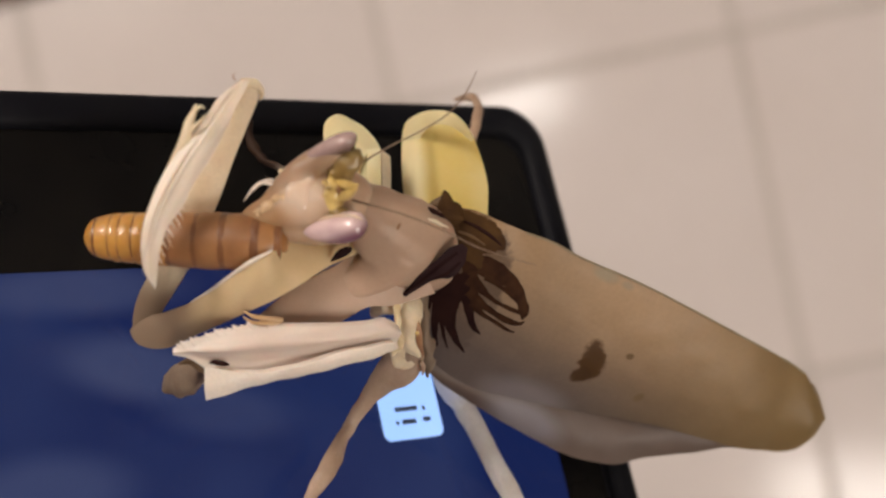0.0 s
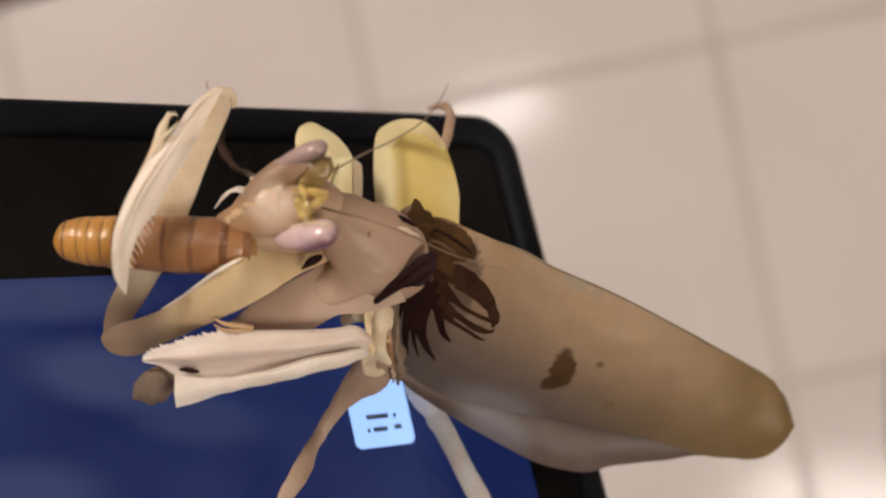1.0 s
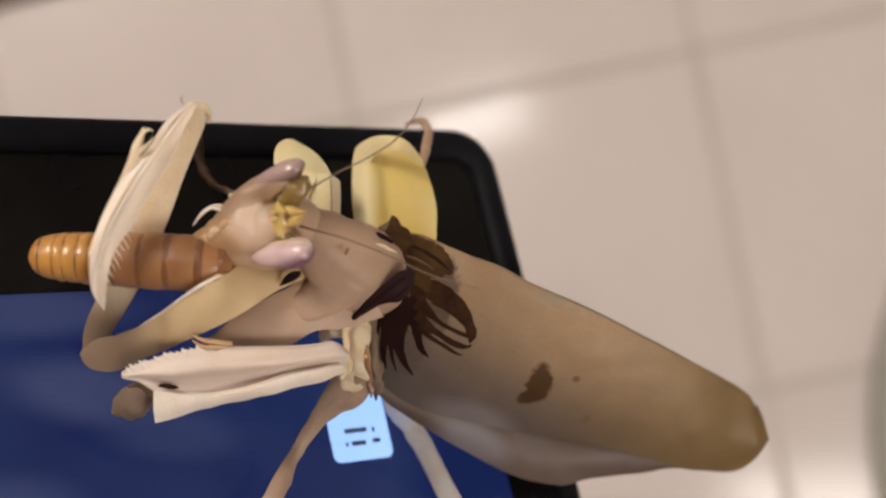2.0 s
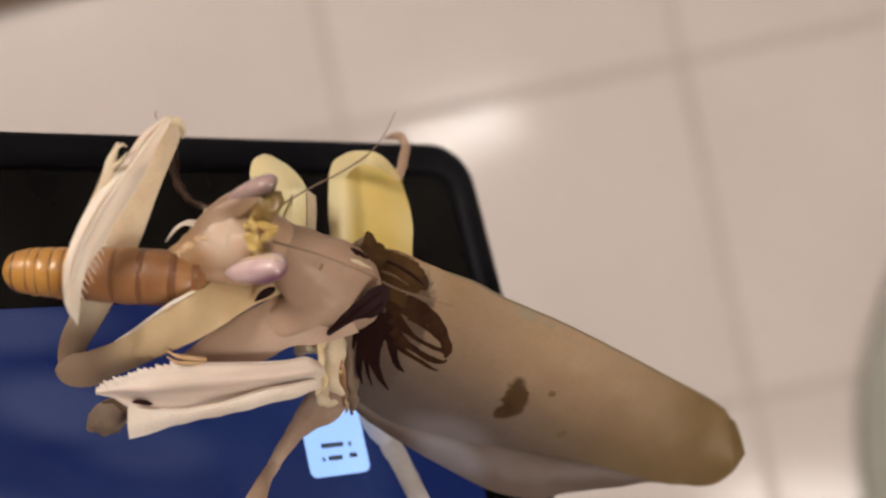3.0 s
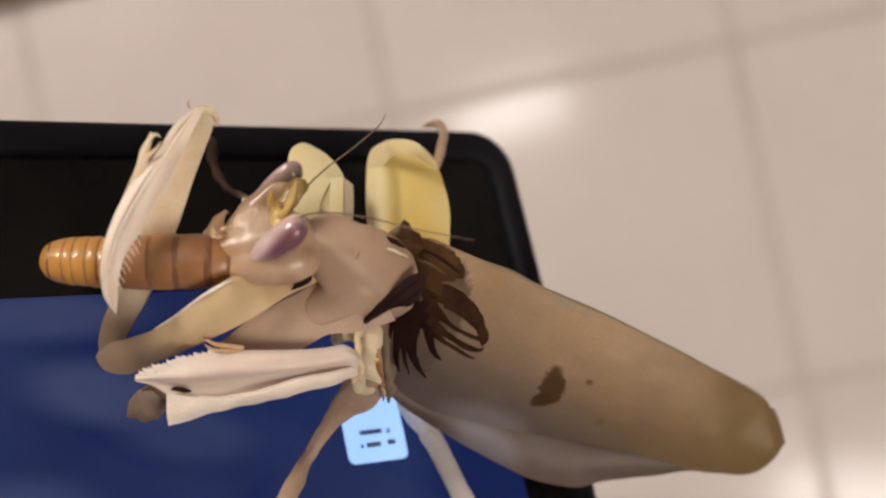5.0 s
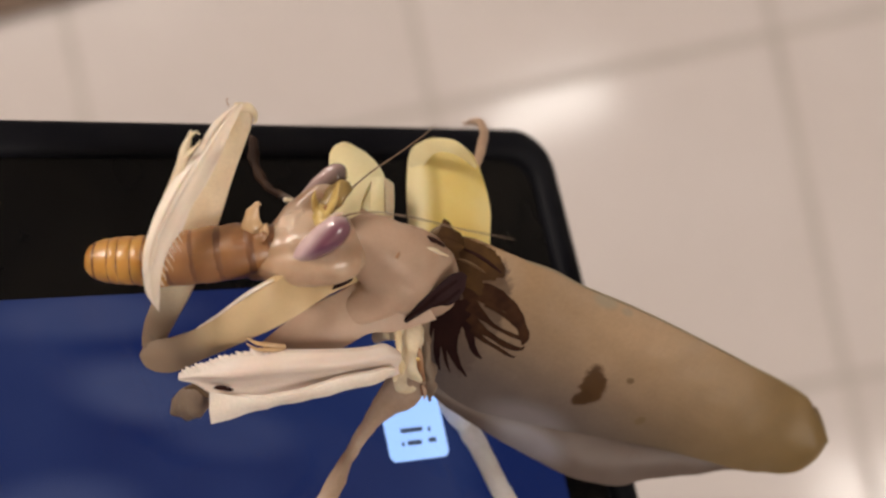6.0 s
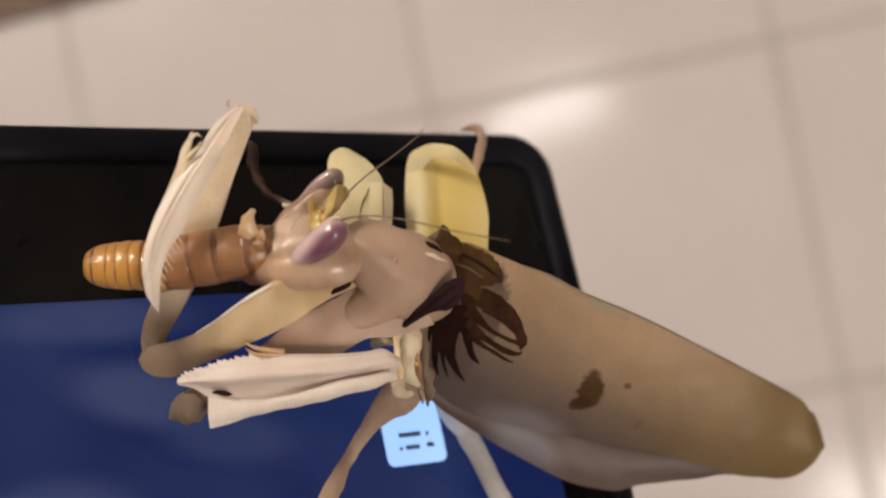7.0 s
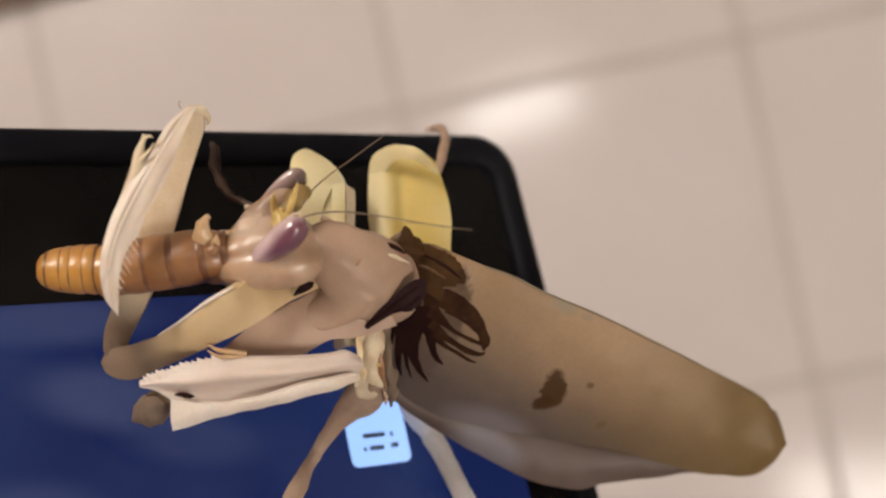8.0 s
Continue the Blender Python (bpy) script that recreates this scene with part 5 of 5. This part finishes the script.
    for rows in ([(-26.22, 1.67, 11, 0.43, 0.4), (-27.53, 2.03, 11.2, 0.43, 0.4), (-28.62, 1.3, 11.2, 0.37, 0.35), (-29.61, 0.09, 10.8, 0.12, 0.15)],
                 [(-25.83, 2.06, 10.4, 0.37, 0.4), (-27.21, 2.31, 10.2, 0.37, 0.35), (-28.47, 1.82, 10, 0.12, 0.15)]):
        part("palp", limb(rows, seg=8), M_WHITE, head, "thin pale mouth palp", at=HEAD)
    for px, r in (((-26.04, 0.31, 12.1), (0.55, 0.35, 0.4)), ((-25.17, 0.43, 12.2), (0.4, 0.3, 0.35)), ((-27.04, -0.54, 11.9), (0.9, 0.55, 0.5)), ((-27.89, -1.14, 11.2), (0.7, 0.6, 0.6))):
        part("jaw", blob(px, r, (0, 0, 35), lump=0.4), M_WORMPALE, head, "glossy orange-cream jaw", at=HEAD)
    a = part("antenna", limb([(-18.06, 3.01, 11.8, 0.3, 0.3), (-16.88, 3.98, 12.4, 0.22, 0.22), (-13.68, 5.8, 12.6, 0.18, 0.18), (-10.46, 7.4, 12.4, 0.16, 0.16), (-7.61, 9.26, 12, 0.17, 0.17), (-5.8, 11.49, 11, 0.14, 0.14), (-4.6, 13.99, 10, 0.07, 0.07)],
                             seg=8), M_ANTENNA, head, "fine brown antenna", at=ROOT_A)
    c = part("antenna", limb([(-17.86, 0.06, 12.4, 0.3, 0.3), (-16.06, -0.43, 13.2, 0.22, 0.22), (-12.98, -1.3, 13.6, 0.18, 0.18), (-8.75, -2.95, 13.4, 0.15, 0.15), (-3.9, -5.25, 13, 0.16, 0.16), (1.6, -6.9, 12, 0.07, 0.07)],
                             seg=8), M_ANTENNA, head, "fine brown antenna", at=ROOT_B)
    return head, a, c


def build_larva():
    a, b = Vector((-47.62, -2.8, 10)), Vector((-24.53, -3.57, 9))
    larva = new("beetle_larva")
    larva.location = Vector((0, 0, 1.007)) + Vector(GRIP) * MM
    larva["pivot"] = tuple(GRIP)
    tagged(larva, "glossy amber ringed beetle larva gripped by the mantis", "larva")
    axis = b - a
    cuts = [0.0, 0.055, 0.125, 0.17, 0.235, 0.29, 0.40, 0.525, 0.65, 0.80, 0.90, 0.95]
    wide = [1.8, 4.4, 5.1, 5.3, 5.45, 5.6, 5.85, 6.1, 6.25, 6.0, 4.9, 2.0]
    front = None
    for i in range(len(cuts) - 1):
        p, q = cuts[i], cuts[i + 1]
        w0, w1 = wide[i], wide[i + 1]
        rows = []
        for f, s in ((0, 0.96), (0.06, 0.985), (0.3, 1.015), (0.6, 1.02), (0.9, 1.0), (0.97, 0.97), (1, 0.94)):
            c = a + axis * (p + (q - p) * f)
            w = (w0 + (w1 - w0) * (f ** 0.6 if i == 0 else f)) * s
            rows.append((*c, w, w))
        holder = front or larva
        seg = part("segment", limb(rows, seg=24, per=3, rough=0.08), M_WORM if i < 6 else M_WORMDULL, holder, at=GRIP)
        if i >= 1:
            reach = 0.026 if i >= 6 else 0.008
            c0, c1 = a + axis * (p - reach), a + axis * (p + reach)
            k = 0.995 if i >= 6 else 0.985
            part("ring", limb([(*c0, w0 * 0.97, w0 * 0.97), (*(c0 + (c1 - c0) * 0.3), w0 * k, w0 * k), (*(c0 + (c1 - c0) * 0.7), w0 * k, w0 * k), (*c1, w0 * 0.97, w0 * 0.97)], seg=24, per=2),
                 M_WORMRING, holder, "dark amber ring", at=GRIP)
        if i == 5:
            front = seg
    for rows in ([(-27.21, -3.97, 8, 0.9, 0.8), (-27.17, -4.51, 6.8, 0.8, 0.7), (-26.71, -4.92, 5.8, 0.2, 0.2)], [(-28.28, -3.97, 8, 0.7, 0.6), (-28.82, -4.51, 6.8, 0.5, 0.5), (-29.56, -4.93, 5.6, 0.15, 0.15)]):
        part("leg", limb(rows, seg=8, per=4), M_WORMPALE, front, "stubby pale larva leg", at=GRIP)
    part("torn_flap", limb([(-28.4, -2.0, 11.2, 2.8, 1.4), (-28.2, -0.8, 12.0, 1.8, 1.0), (-27.8, 0.1, 12.6, 1.1, 0.7), (-27.2, 0.6, 12.8, 0.8, 0.5), (-26.7, 0.5, 12.7, 0.2, 0.15)], rough=0.25, power=1.4), M_WORMPALE, front, "pale torn skin flap", at=GRIP)
    part("torn_flap", limb([(-27.3, -2.5, 11.4, 1.4, 0.9), (-26.9, -1.9, 11.8, 0.8, 0.5), (-26.6, -1.5, 11.9, 0.2, 0.15)], rough=0.3, power=1.4), M_WORMPALE, front, at=GRIP)
    part("wound", blob((-27.42, -3, 12.3), (0.75, 0.6, 0.3), (0, 0, 25), lump=0.4), M_RUST, front, "dark brown wound", at=GRIP)
    return larva, front


def motions():
    """Chewing and turning of the head, the sway of the gripping leg, the turn of the larva."""
    def turned(base, x=0, y=0, z=0, rx=0, ry=0, rz=0):
        return pose(base[0] * MM + x * MM, base[1] * MM + y * MM, base[2] * MM + z * MM, rx, ry, rz)

    walk(head, [(t, turned(HEAD, x, y, 0, roll, roll * 0.15, yaw - roll * 0.14)) for t, x, y, roll, yaw in (
        (0, 0, 0, 0, 0), (0.5, 0, 0, 1, 1), (1.0, 0, 0, 0, 0), (1.5, -0.1, 0, 0, 0), (2.0, -0.1, 0, 1, 0), (2.4, -0.2, 0, 0, 0), (3.0, -0.2, 0, 0, 0), (3.3, -0.6, -0.2, -5, 0), (3.5, -0.9, -0.4, -13, 0),
        (4.0, -0.8, -0.8, -15, 0), (4.2, -0.9, -0.9, -19, 0), (4.5, -1.1, -0.9, -32, 1), (5.0, -1.1, -1.1, -43, 2), (5.5, -0.9, -1.2, -46, 2), (6.0, -0.8, -1.3, -47, 2), (6.5, -0.8, -1.3, -48, 2),
        (7.0, -1.0, -1.2, -48, 2), (7.5, -1.0, -1.1, -50, 2), (8.0, -1.0, -0.9, -51, 2))])
    feeler = Vector(ROOT_A) - Vector(HEAD)
    walk(antenna_a, [(t, turned(feeler, 0, 0, 0, 0, 0, turn)) for t, turn in ((0, 0), (0.5, 2), (1.0, -1), (1.5, 0), (3.0, 1), (3.5, 3), (4.0, 7), (4.5, 12), (5.0, 18), (6.5, 15), (7.0, 20), (7.5, 19), (8.0, 21))])
    feeler = Vector(ROOT_B) - Vector(HEAD)
    walk(antenna_b, [(t, turned(feeler, 0, 0, 0, 0, 0, turn)) for t, turn in ((0, 0), (0.5, -1), (1.0, 1), (3.0, 0), (4.0, 1), (4.5, 0), (5.0, 1), (6.5, -1), (7.0, 0), (7.5, 1), (8.0, 2))])
    arm = Vector(KNEE) - Vector(front_femur.parent["pivot"])
    walk(front_femur, [(t, turned(arm, 0, y, 0, 0, 0, turn)) for t, y, turn in (
        (0, -0.5, -0.7), (0.5, -0.5, 1.1), (1.0, -0.4, -1.2), (1.5, -0.3, -0.2), (3.0, -0.1, -0.25), (3.5, 0, -0.7), (4.0, 0, 0), (4.5, 0, 0), (5.0, -0.2, 0.8), (6.5, 0.3, 1.5), (7.0, 0.5, 1.1),
        (7.5, 0.5, 2.4), (8.0, 0.3, 3.3))])
    at = Vector(GRIP) + Vector((0, 0, 1007))
    walk(larva, [(t, turned(at, x, y, 0, roll, 0, turn)) for t, x, y, roll, turn in (
        (0, 0.7, -0.6, -60, 1), (0.5, 0.1, -0.6, -60, 0), (1.0, 0.6, -0.2, -60, 1), (1.5, 0.2, -0.2, -60, 0.5), (3.0, 0.15, 0, -60, 0.5), (3.5, 0.1, 0, -60, 0), (4.0, 0.1, 0, -58, 1), (4.5, 0, 0, -54, 0),
        (5.0, -0.3, 0, -52, 1.5), (5.4, -0.3, 0, -40, 2), (6.0, -0.25, 0, -12, 2.6), (6.5, -0.2, 0, 0, 3), (7.0, -0.35, 0, 0, 3), (7.5, -0.8, 0, 0, 3), (8.0, -1.2, -0.2, 0, 2.5))])
    walk(larva_front, [(t, pose(0, 0, 0, 0, 0, turn)) for t, turn in ((0, 0), (4.0, 0), (4.5, 1), (5.0, 4), (5.4, 6), (6.5, 8), (7.0, 8.5), (7.5, 9), (8.0, 8))])


floor = build_room()
build_lamps()
build_mats()
build_tablet()
build_stand()
mantis = empty("praying_mantis", 0, 0, 1.007, "orchid mantis, cream and beige with brown wing markings, eating a larva", "mantis")
build_wings()
build_body()
build_forelegs()
build_hind_legs()
head, antenna_a, antenna_b = build_head()
larva, larva_front = build_larva()

# ---- floor tiles ----
tile_mesh = None
for i in range(-HALF, HALF):
    for j in range(-HALF, HALF):
        if tile_mesh is None:
            s = PITCH * 500 - JOINT * 500
            tile = part("tile", slab(-s, -s, s, s, -1.8, 0, 2.0, seg=2, soft=0.8), M_TILE, smooth=False)
            tile_mesh = tile.data
        else:
            tile = new("tile", tile_mesh)
        tile.parent = floor
        tile.location = ((i + 0.5) * PITCH, (j + 0.5) * PITCH, 0)

motions()
